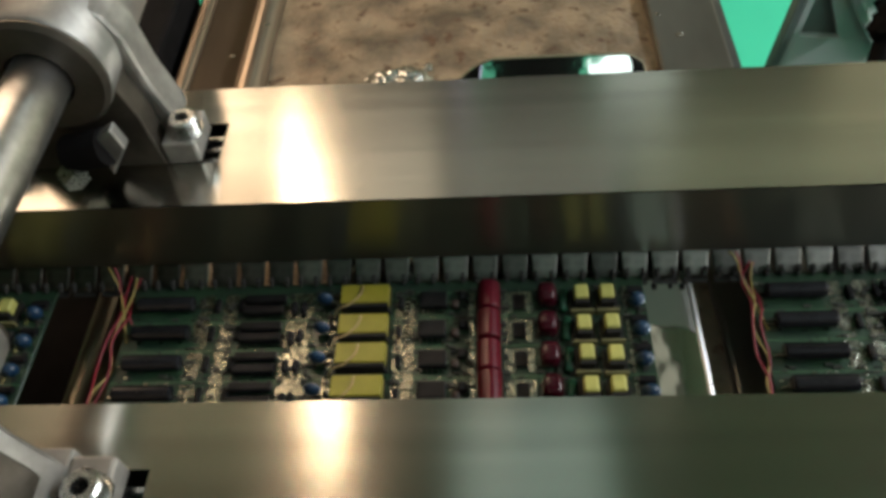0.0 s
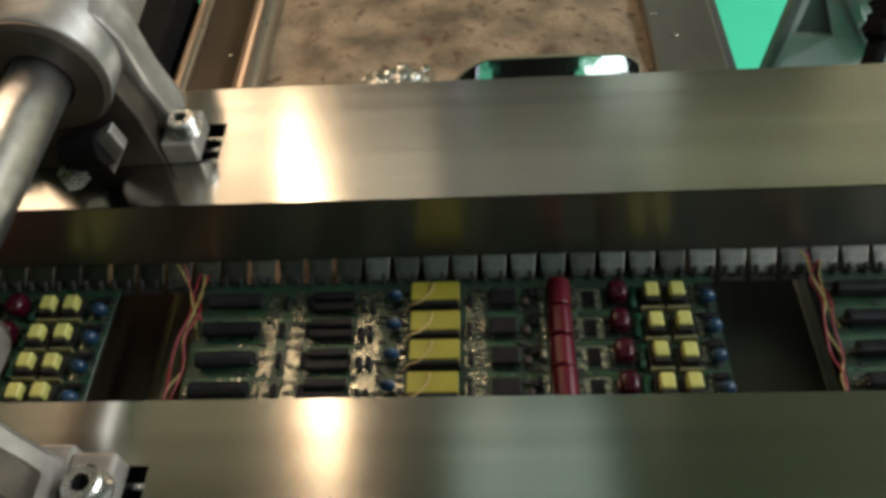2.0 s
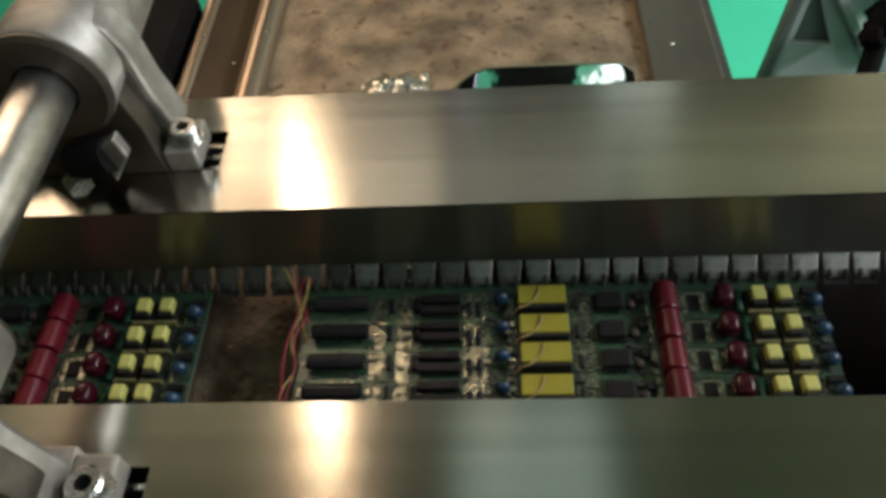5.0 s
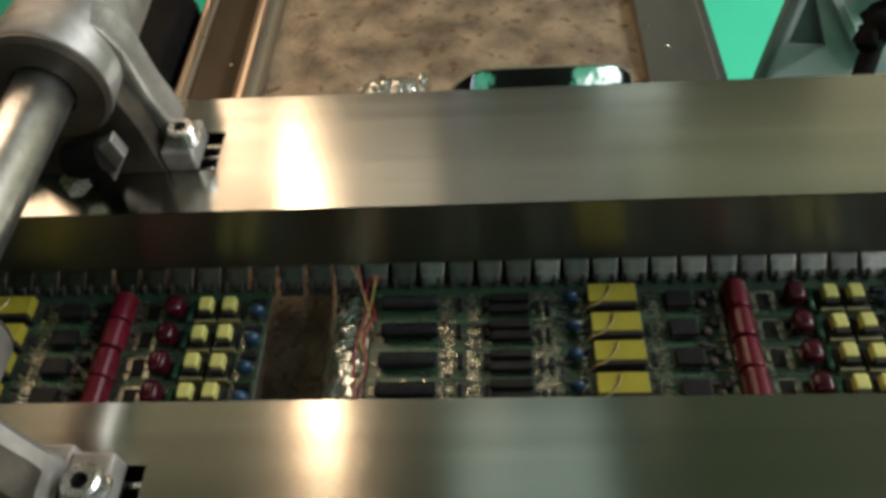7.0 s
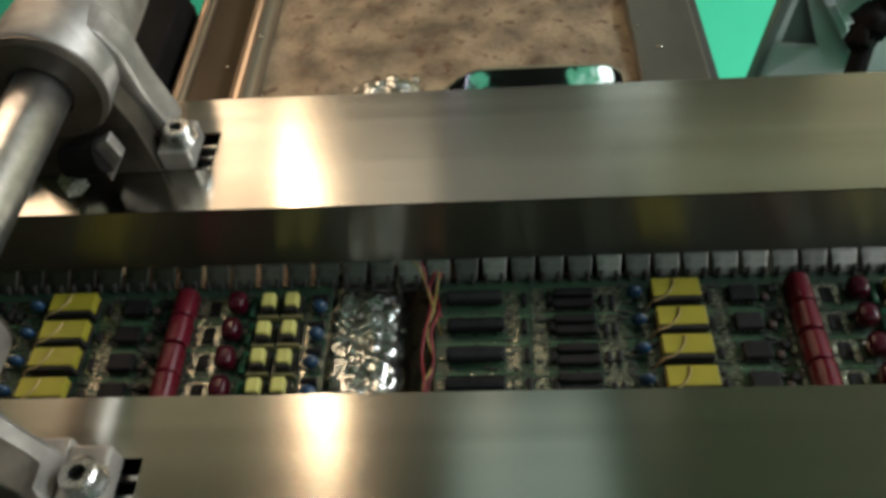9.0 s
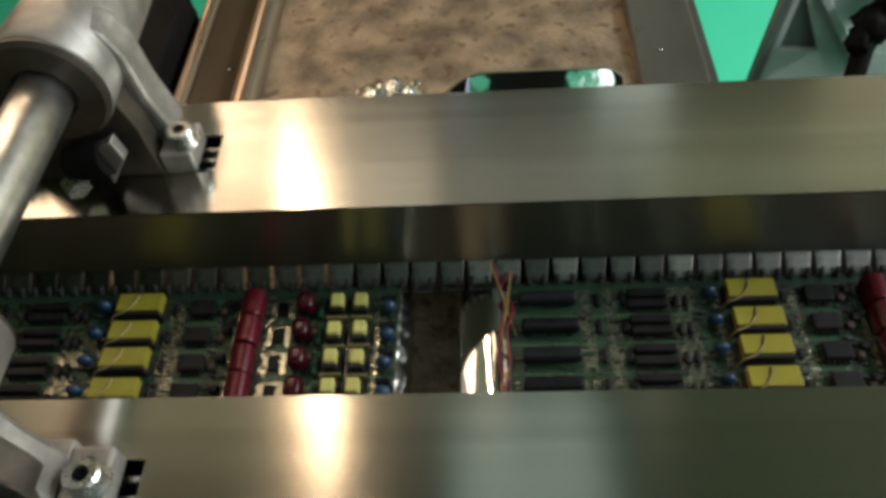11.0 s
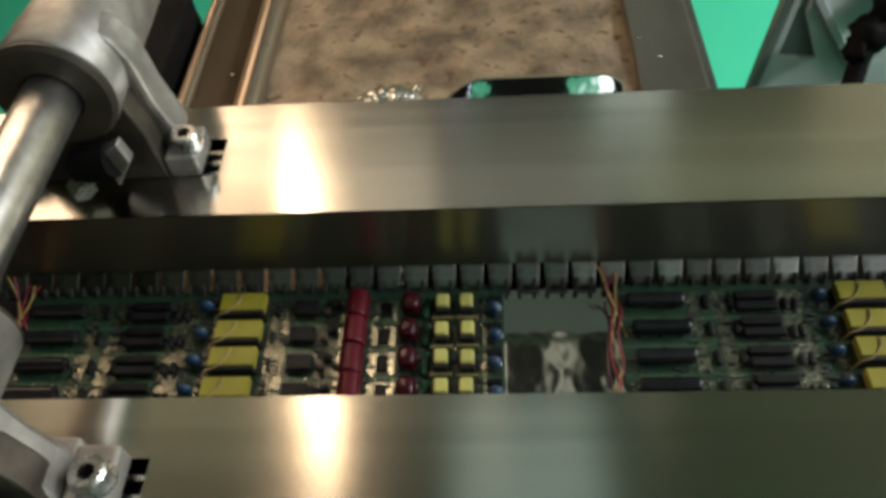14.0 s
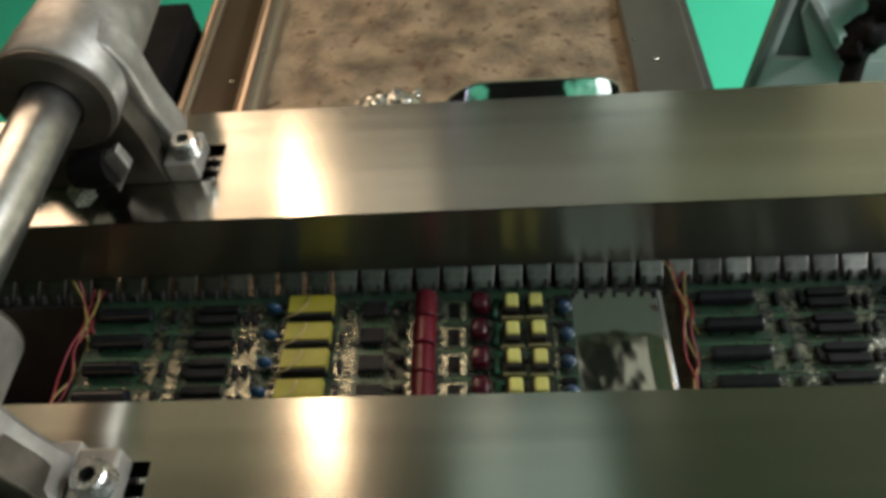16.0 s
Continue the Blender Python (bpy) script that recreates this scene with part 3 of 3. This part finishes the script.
    add("green_resistor", M_GREEN, lambda bm: cyl(bm, (0.2170, -0.0070, 0.0024), (0.2185, 0.0045, 0.0024), 0.0021, 12), "green coated resistor", smooth=True)
    # pair of pale yellow inductors on bobbins
    for x in (0.2230, 0.2358):
        def coil(bm, x=x):
            box(bm, x, x + 0.0070, -0.0042, 0.0036, 0.0034, 0.0090, 0.0012, 3)
        add("inductor", M_YELP, coil, "small inductor wound with pale yellow tape", [
            sub("core", M_CORE, lambda bm, x=x: (box(bm, x - 0.0020, x + 0.0090, -0.0068, 0.0044, 0.0003, 0.0033, 0.0004), box(bm, x, x + 0.0070, -0.0066, -0.0043, 0.0033, 0.0078, 0.0004)), "black ferrite core"),
            sub("bobbin_flange", M_BOB, lambda bm, x=x: box(bm, x - 0.0022, x + 0.0094, -0.0090, -0.0076, 0.0002, 0.0045, 0.0004), "olive bobbin flange")])
    add("disc_capacitor", M_BLUE, lambda bm: bmesh.ops.create_uvsphere(bm, u_segments=14, v_segments=10, radius=0.0044,
        matrix=Matrix.Translation((0.2535, -0.0025, 0.0046)) @ Matrix.Diagonal((1, 0.75, 0.95, 1))), "glossy blue disc capacitor", smooth=True)
    add("diode", M_IC, lambda bm: cyl(bm, (0.2495, 0.0045, 0.0022), (0.2570, 0.0045, 0.0022), 0.0020, 12))
    for _, me, _, subs in out:
        for m in [me] + [q[1] for q in subs]:
            for v in m.vertices:
                v.co = (along(v.co.x), v.co.y * SQ, v.co.z * SQ)
    return out


def small_stuff(rng):
    """The crowd of pads, vias, traces and chips of one circuit that nobody could count."""
    pads, traces = bmesh.new(), bmesh.new()

    def q(bm, x, y, w, d, h):
        vs = [bm.verts.new((x + a * w / 2, y + b * d / 2, z)) for z in (0, h) for a, b in ((-1, -1), (1, -1), (1, 1), (-1, 1))]
        for f in ((4, 5, 6, 7), (0, 1, 5, 4), (1, 2, 6, 5), (2, 3, 7, 6), (3, 0, 4, 7)):
            bm.faces.new([vs[k] for k in f])
    for x0, x1, n in ((0.0288, 0.0368, 10), (0.0425, 0.0503, 20), (0.0765, 0.0908, 26), (0.0985, 0.1035, 10), (0.1322, 0.1368, 14), (0.1368, 0.1435, 14),
                      (0.1700, 0.1730, 18), (0.1870, 0.1895, 8), (0.2475, 0.2495, 12)):
        for j in range(13):
            if rng.random() < 0.93:
                w = (x1 - x0) * rng.uniform(0.72, 1.0)
                q(pads, (x0 + x1) / 2 + (x1 - x0 - w) * rng.uniform(-0.5, 0.5), -0.0080 + 0.00128 * j, w, rng.uniform(0.0008, 0.00122), rng.uniform(0.0002, 0.0004))
    for k in range(90):
        y = rng.uniform(-0.008, 0.008)
        x = rng.uniform(0.004, 0.24)
        w = rng.uniform(0.004, 0.022)
        q(traces, min(x, 0.255 - w / 2), y, w, 0.0004, 0.0001)
    for k in range(150):
        x = rng.uniform(0.002, 0.254)
        q(pads, x, -0.0078 + 0.0013 * rng.randint(0, 12), rng.uniform(0.0006, 0.0020), rng.uniform(0.0005, 0.0010), rng.uniform(0.0002, 0.0005))
    chips = bmesh.new()
    for k in range(60):
        q(chips, rng.uniform(0.003, 0.254), -0.0076 + 0.0014 * rng.randint(0, 11), rng.uniform(0.0012, 0.0036), rng.uniform(0.0007, 0.0013), rng.uniform(0.0005, 0.0014))
    for x0, x1, n in ((0.0310, 0.0345, 2), (0.0430, 0.0535, 6), (0.0900, 0.0935, 5), (0.0990, 0.1045, 7), (0.1325, 0.1450, 5),
                      (0.1595, 0.1735, 12), (0.1870, 0.1890, 4), (0.2035, 0.2050, 4), (0.2135, 0.2225, 9), (0.2475, 0.2570, 8)):
        for _ in range(n):
            q(chips, rng.uniform(x0, x1), -0.0076 + 0.0014 * rng.randint(0, 11), rng.uniform(0.0012, 0.0044), rng.uniform(0.0007, 0.0014), rng.uniform(0.0006, 0.0020))
    for bm in (pads, traces, chips):
        for v in bm.verts:
            v.co = (along(v.co.x), v.co.y * SQ, v.co.z * SQ)
    return pads, traces, chips


def circuit_board():
    b = empty("circuit_board", (-0.1442, -0.0096, ZB))
    tagged(b, "green circuit board panel crowded with components", "circuit board", "circuit boards on the conveyor")
    bm = bmesh.new()
    box(bm, -TAIL, BX, BY0, BY1, 0, BT, 0.0002, 1)
    part("laminate", bm, M_PCB, b, "green solder-masked laminate")
    for k in range(1, ROWS_N):
        bm = bmesh.new()
        y = -0.0035 - ROW * k
        box(bm, 0.0005 - TAIL, BX - 0.0005, y - 0.0005, y + 0.0005, BT, BT + 0.0003)
        part("score_line", bm, M_TRACE, b)
    comps = component_meshes()
    rng = random.Random(5)
    for k in range(ROWS_N):
        y = -0.0115 - ROW * k
        off = Vector((0, y, BT))
        pads, traces, chips = small_stuff(rng)
        for nm, m, bmx in (("pad_field", M_PAD, pads), ("trace_field", M_TRACE, traces), ("chip_field", M_CHIPS, chips)):
            o = part(nm, bmx, m, b)
            o.location = off
            tagged(o, kind="stuff")
        for name, me, label, subs in comps:
            o = part(name, me, None, b, label)
            o.location = off + Vector((rng.uniform(-1, 1) * 0.0004, rng.uniform(-1, 1) * 0.0004, 0.00012))
            o.rotation_euler = (0, 0, 0)
            for sn, sm, sl in subs:
                so = part(sn, sm, None, o, sl)
                if sn in ("lead_frame", "lead"):
                    tagged(so, kind="stuff")
            if name == "pin_ladder":
                tagged(o, kind="stuff")
    # loose wires along the trailing edge
    for k in range(3):
        x = -0.001 - TAIL - 0.0014 * k
        pts = [(x + 0.004, 0.004 - 0.001 * k, 0.007 + 0.002 * (k % 3))]
        y = -0.004
        while y > -0.078:
            pts.append((x + rng.uniform(-0.0025, 0.0030), y, rng.uniform(0.002, 0.0075)))
            y -= 0.0135
        part("loose_wire", tube(pts, 0.00052), (M_WIRE_R, M_WIRE_Y)[k % 2], b, ("thin red insulated wire", "thin yellow insulated wire")[k % 2], True)
    for k, (mm, lab) in enumerate(((M_WIRE_R, "thin red insulated wire"), (M_WIRE_Y, "thin yellow insulated wire"))):
        pts = [(0.003 - TAIL, -0.020 - 0.01 * k, 0.003), (-0.004 - TAIL, -0.006, 0.008), (-0.005 - TAIL - 0.002 * k, 0.000, 0.0125 + 0.002 * k), (-0.007 - TAIL - 0.003 * k, 0.0040, 0.0160)]
        part("loose_wire", tube(pts, 0.00052), mm, b, lab, True)
    return b


board = circuit_board()
boards = [(board, 0.0)]
boards.append((copy_thing(board, pose(-0.1442 - 0.3083, -0.0096, ZB)), -0.3083))
boards.append((copy_thing(board, pose(-0.1442 + 0.2897, -0.0096, ZB)), 0.2897))

# ---- conveyor chain with its fingers ----


def finger_chain(y, side, label):
    """Fingers on a chain; side 1 holds the boards' far edge, -1 the near one."""
    c = empty("finger_chain", (0, y, ZB))
    tagged(c, label, "conveyor chain", "finger chains")
    bm = bmesh.new()
    x0, n = -0.60, 65
    box(bm, x0 - 0.01, x0 + n * FINGER, 0.0135, 0.030, 0.0092, 0.0160)
    if side < 0:
        for v in bm.verts:
            v.co.y = -v.co.y
    part("chain_strip", bm, M_CHAIN, c)
    bm = bmesh.new()
    prism(bm, [(-0.0054, 0.0006), (0.0054, 0.0006), (0.0060, 0.0050), (0.0068, 0.0102), (-0.0068, 0.0102), (-0.0060, 0.0050)], 0.0012 * side, 0.0030 * side, 0.0008)
    for v in bm.verts:
        v.co.y += side * 1.35 * max(v.co.z - 0.0006, 0)
    plate = mesh_of(bm, "finger", M_FINGER)
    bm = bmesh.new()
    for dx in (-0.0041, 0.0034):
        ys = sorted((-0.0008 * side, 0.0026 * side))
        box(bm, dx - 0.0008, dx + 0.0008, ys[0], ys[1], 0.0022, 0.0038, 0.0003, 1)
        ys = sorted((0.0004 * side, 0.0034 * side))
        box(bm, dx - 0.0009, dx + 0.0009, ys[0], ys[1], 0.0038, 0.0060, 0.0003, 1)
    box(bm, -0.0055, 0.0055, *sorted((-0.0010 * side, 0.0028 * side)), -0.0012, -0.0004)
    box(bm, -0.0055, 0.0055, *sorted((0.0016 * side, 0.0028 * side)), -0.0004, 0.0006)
    # dark backing: the gloom under the rail, put into the finger's colour
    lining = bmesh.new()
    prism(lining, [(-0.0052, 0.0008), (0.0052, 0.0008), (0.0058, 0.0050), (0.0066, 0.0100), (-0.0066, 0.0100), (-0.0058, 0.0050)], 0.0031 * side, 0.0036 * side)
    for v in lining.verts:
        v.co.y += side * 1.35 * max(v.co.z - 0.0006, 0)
    backing_mesh = bpy.data.meshes.new("lining")
    lining.to_mesh(backing_mesh)
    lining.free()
    bm.from_mesh(backing_mesh)
    bpy.data.meshes.remove(backing_mesh)
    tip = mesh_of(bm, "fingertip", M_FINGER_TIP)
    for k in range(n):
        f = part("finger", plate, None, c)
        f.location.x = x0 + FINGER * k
        part("fingertip", tip, None, f, "dark forked tip with an added shade-dark backing")
    return c


far_chain = finger_chain(-0.0093, 1, "row of dull titanium fingers hanging under the rail")
near_chain = finger_chain(-0.0945, -1, "row of dull titanium fingers hanging under the rail")

# ---- beyond the pot ----


def side_frame():
    f = empty("machine_frame", (0.2510, 0.33, 0.008))
    # the conveyor climbs, so what is plumb leans against it
    f.rotation_euler.y = math.radians(5.0)
    tagged(f, "light grey painted sheet-metal machine frame", "machine frame")

    def put(name, bm, m, label=""):
        for v in bm.verts:
            v.co -= Vector((0.3545, 0.33, 0))
        return part(name, bm, m, f, label)
    # recess_panel has the recess's shade in its colour; front_post is a darker strip
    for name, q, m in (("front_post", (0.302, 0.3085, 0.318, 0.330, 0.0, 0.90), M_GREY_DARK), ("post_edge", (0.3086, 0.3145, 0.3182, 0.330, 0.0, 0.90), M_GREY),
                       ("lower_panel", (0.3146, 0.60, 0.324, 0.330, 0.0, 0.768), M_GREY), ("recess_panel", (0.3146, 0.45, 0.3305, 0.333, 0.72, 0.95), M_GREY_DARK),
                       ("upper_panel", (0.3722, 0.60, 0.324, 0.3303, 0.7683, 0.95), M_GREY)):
        bm = bmesh.new()
        box(bm, *q, 0.0006, 1)
        put(name, bm, m)
    bm = bmesh.new()
    prism(bm, [(0.350, 0.7683), (0.372, 0.7683), (0.372, 0.95), (0.326, 0.95), (0.326, 0.812)], 0.3235, 0.3303, 0.0008)
    put("gusset", bm, M_GREY)
    bm = bmesh.new()
    prism(bm, [(0.322, 0.832), (0.331, 0.832), (0.393, 0.757), (0.384, 0.757)], 0.3165, 0.3233, 0.0008)
    put("diagonal_brace", bm, M_GREY, "pale grey diagonal brace")


side_frame()


def black_hose():
    h = empty("black_hose", (0.333, 0.274, 0.768))
    tagged(h, "black ribbed rubber hose with a knobbly joint", "hose")
    o = Vector((-0.36, -0.27, -0.78))
    for name, pts, r in (("hose_body", [(0.352, 0.262, 0.770), (0.356, 0.275, 0.79), (0.366, 0.295, 0.83), (0.395, 0.31, 0.87), (0.44, 0.33, 0.93)], 0.0085),):
        part(name, tube([Vector(p) + o for p in pts], r, 12), M_RUBBER, h, smooth=True)
    rng = random.Random(3)
    for k, (p, r) in enumerate((((0.366, 0.294, 0.828), 0.0160), ((0.357, 0.288, 0.818), 0.0115), ((0.378, 0.302, 0.845), 0.0145), ((0.356, 0.268, 0.780), 0.0120), ((0.338, 0.262, 0.778), 0.007))):
        bm = bmesh.new()
        bmesh.ops.create_icosphere(bm, subdivisions=3, radius=r)
        for v in bm.verts:
            v.co *= 1 + 0.45 * noise.noise(v.co * 260 + Vector((k, 0, 0)))
            v.co += Vector(p) + o
        part("joint_lump", bm, M_RUBBER, h, smooth=True)


black_hose()


def black_casing():
    c = empty("black_casing", (-0.312, 0.006, 0))
    tagged(c, "black machine casing beside the solder pot", "machine casing")
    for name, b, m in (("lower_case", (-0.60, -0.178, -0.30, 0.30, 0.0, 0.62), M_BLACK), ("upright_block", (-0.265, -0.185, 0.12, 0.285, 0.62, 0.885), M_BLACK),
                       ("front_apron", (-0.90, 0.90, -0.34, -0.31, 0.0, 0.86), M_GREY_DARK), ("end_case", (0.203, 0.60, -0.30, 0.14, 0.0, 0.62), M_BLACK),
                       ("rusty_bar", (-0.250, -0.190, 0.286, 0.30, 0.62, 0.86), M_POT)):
        bm = bmesh.new()
        box(bm, b[0] + 0.30, b[1] + 0.30, *b[2:], 0.003)
        part(name, bm, m, c)


black_casing()

# ---- overhead fittings ----


def hanging_lamp(name, x, y, z, sx, sy, label):
    """A housing over a lamp, hung from the ceiling by two rods."""
    h = empty(name, (x, y, z))
    tagged(h, label, "lamp", "overhead lamps")
    bm = bmesh.new()
    box(bm, -sx / 2, sx / 2, -sy / 2, sy / 2, 0.012, 0.04, 0.004)
    part("housing", bm, M_GREY_DARK, h)
    for s in (-1, 1):
        bm = bmesh.new()
        cyl(bm, (0, s * sy * 0.4, 0.038), (0, s * sy * 0.4, 2.9 - z), 0.004, 8)
        part("rod", bm, M_BOLT, h)


hanging_lamp("work_lamp", LAMP_EYE[0], LAMP_EYE[1], LAMP_EYE[2] + 0.045, 0.12, 0.26, "grey housing of the warm work lamp over the pot")
hanging_lamp("work_lamp", -0.565, 0.67, 1.66, 0.56, 1.00, "wide grey housing of the unseen warm light added on the left")
# unseen housings; the three at the north cover the added fills
for x, y, sx, sy in ((0.11, 0.62, 0.52, 0.48), (-0.39, 1.60, 0.54, 0.70), (0.17, 1.66, 0.64, 0.44), (1.25, 1.70, 1.50, 0.36), (0.26, -1.155, 1.40, 0.66), (1.47, -1.51, 0.32, 1.70)):
    hanging_lamp("ceiling_lamp", x, y, 2.82, sx, sy, "housing of an unseen ceiling lamp over the machine")
hanging_lamp("tube_lamp", 2.69, 0.15, 2.82, 0.56, 2.70, "long tube lamp hung along the wall")


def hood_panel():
    """An unseen dark sheet hung from the ceiling, with glowing patches, added for the solder to mirror."""
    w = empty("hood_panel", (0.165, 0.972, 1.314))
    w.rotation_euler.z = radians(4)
    tagged(w, "unseen dark sheet with glowing patches, added for the solder to mirror", "hood")
    bm = bmesh.new()
    box(bm, -0.50, 0.50, 0.0, 0.004, 0.0, 0.52, 0.001)
    part("sheet", bm, M_BLACK, w)
    for x in (-0.45, 0.45):
        bm = bmesh.new()
        cyl(bm, (x, 0.008, 0.50), (x, 0.008, 1.60), 0.004, 8)
        part("rod", bm, M_BOLT, w)
    for x0, x1, z0, z1, m in ((0.318, 0.445, 0.12, 0.30, M_GLOW_W), (0.282, 0.316, 0.12, 0.30, M_GLOW_G), (0.078, 0.106, 0.16, 0.30, M_GLOW_G), (0.049, 0.060, 0.15, 0.30, M_GLOW_V)):
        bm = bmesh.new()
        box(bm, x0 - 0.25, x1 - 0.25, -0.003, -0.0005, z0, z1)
        part("glow_patch", bm, m, w)


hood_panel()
# tan strips of glow that make the stripes mirrored in the smooth wave
M_GLOW_T = glow("tan_glow", (1.0, 0.92, 0.70), 0.30)
M_GLOW_B = glow("bright_tan_glow", (1.0, 0.86, 0.66), 0.95)


def roof_light():
    """An unseen frame of glowing strips under the ceiling, added for the wave to mirror."""
    r = empty("roof_light", (0.21, 1.18, 2.80))
    tagged(r, "unseen dark frame with glowing strips, added for the wave to mirror", "roof light")
    bm = bmesh.new()
    box(bm, -0.36, 0.36, -0.30, 0.02, 0.004, 0.03, 0.003)
    part("frame", bm, M_BLACK, r)
    for s in (-1, 1):
        bm = bmesh.new()
        cyl(bm, (s * 0.3, -0.14, 0.028), (s * 0.3, -0.14, 0.10), 0.004, 8)
        part("rod", bm, M_BOLT, r)
    for x0, x1, y0, y1, m in ((-0.25, -0.165, -0.28, 0.0, M_GLOW_B), (-0.005, 0.060, -0.28, 0.0, M_GLOW_T), (0.230, 0.335, -0.28, 0.0, M_GLOW_T)):
        bm = bmesh.new()
        box(bm, x0, x1, y0, y1, 0.0, 0.0035)
        part("glow_strip", bm, m, r)


roof_light()

# turbulent lumps on the rough wave
lumps = []
rng = random.Random(11)
for k in range(34):
    bm = bmesh.new()
    bmesh.ops.create_icosphere(bm, subdivisions=3, radius=1.0)
    r = rng.uniform(0.0028, 0.0062)
    for v in bm.verts:
        n1 = 1 + 0.75 * noise.noise(v.co * 1.9 + Vector((k * 3.1, 0, 0)))
        v.co = Vector((v.co.x * r * n1, v.co.y * r * 1.3 * n1, v.co.z * r * 0.42 * n1))
    o = part("solder_lump", bm, M_CHIP, chip_wave, smooth=True)
    o.location = (rng.uniform(-0.0466, -0.0141), rng.uniform(-0.085, 0.148) if k > 8 else rng.uniform(0.129, 0.158), ZB - 0.0045)
    lumps.append(o)


# the following board starts closer to the middle one and falls back in its fingers
LAG = ((0, 0.0256), (2, 0.0232), (4, 0.0189), (6.5, 0.0160), (9, 0.0143), (11.5, 0.0127), (13, 0.0121), (16, 0.0119))


def lag(t):
    for (ta, a), (tb, b) in zip(LAG, LAG[1:]):
        if t <= tb:
            return a + (b - a) * (t - ta) / (tb - ta)
    return LAG[-1][1]


def motions():
    for ob, dx in boards:
        base = ob.matrix_basis.translation.copy()
        walk(ob, [(t * 0.5, pose(base.x + SPEED * t * 0.5 + (lag(t * 0.5) if dx < 0 else 0.0), base.y, base.z)) for t in range(33)])
    for ob in (far_chain, near_chain):
        base = ob.matrix_basis.translation.copy()
        walk(ob, [(t * 0.5, pose(base.x + SPEED * t * 0.5, base.y, base.z)) for t in range(33)])
    rng2 = random.Random(2)
    for ob in lumps:
        base = ob.location.copy()
        walk(ob, [(t * 0.25, pose(base.x + rng2.uniform(-1, 1) * 0.0014, base.y + rng2.uniform(-1, 1) * 0.0016, base.z + rng2.uniform(-1, 0.6) * 0.0012,
                                  rng2.uniform(-14, 14), rng2.uniform(-14, 14), rng2.uniform(-20, 20))) for t in range(65)])


motions()
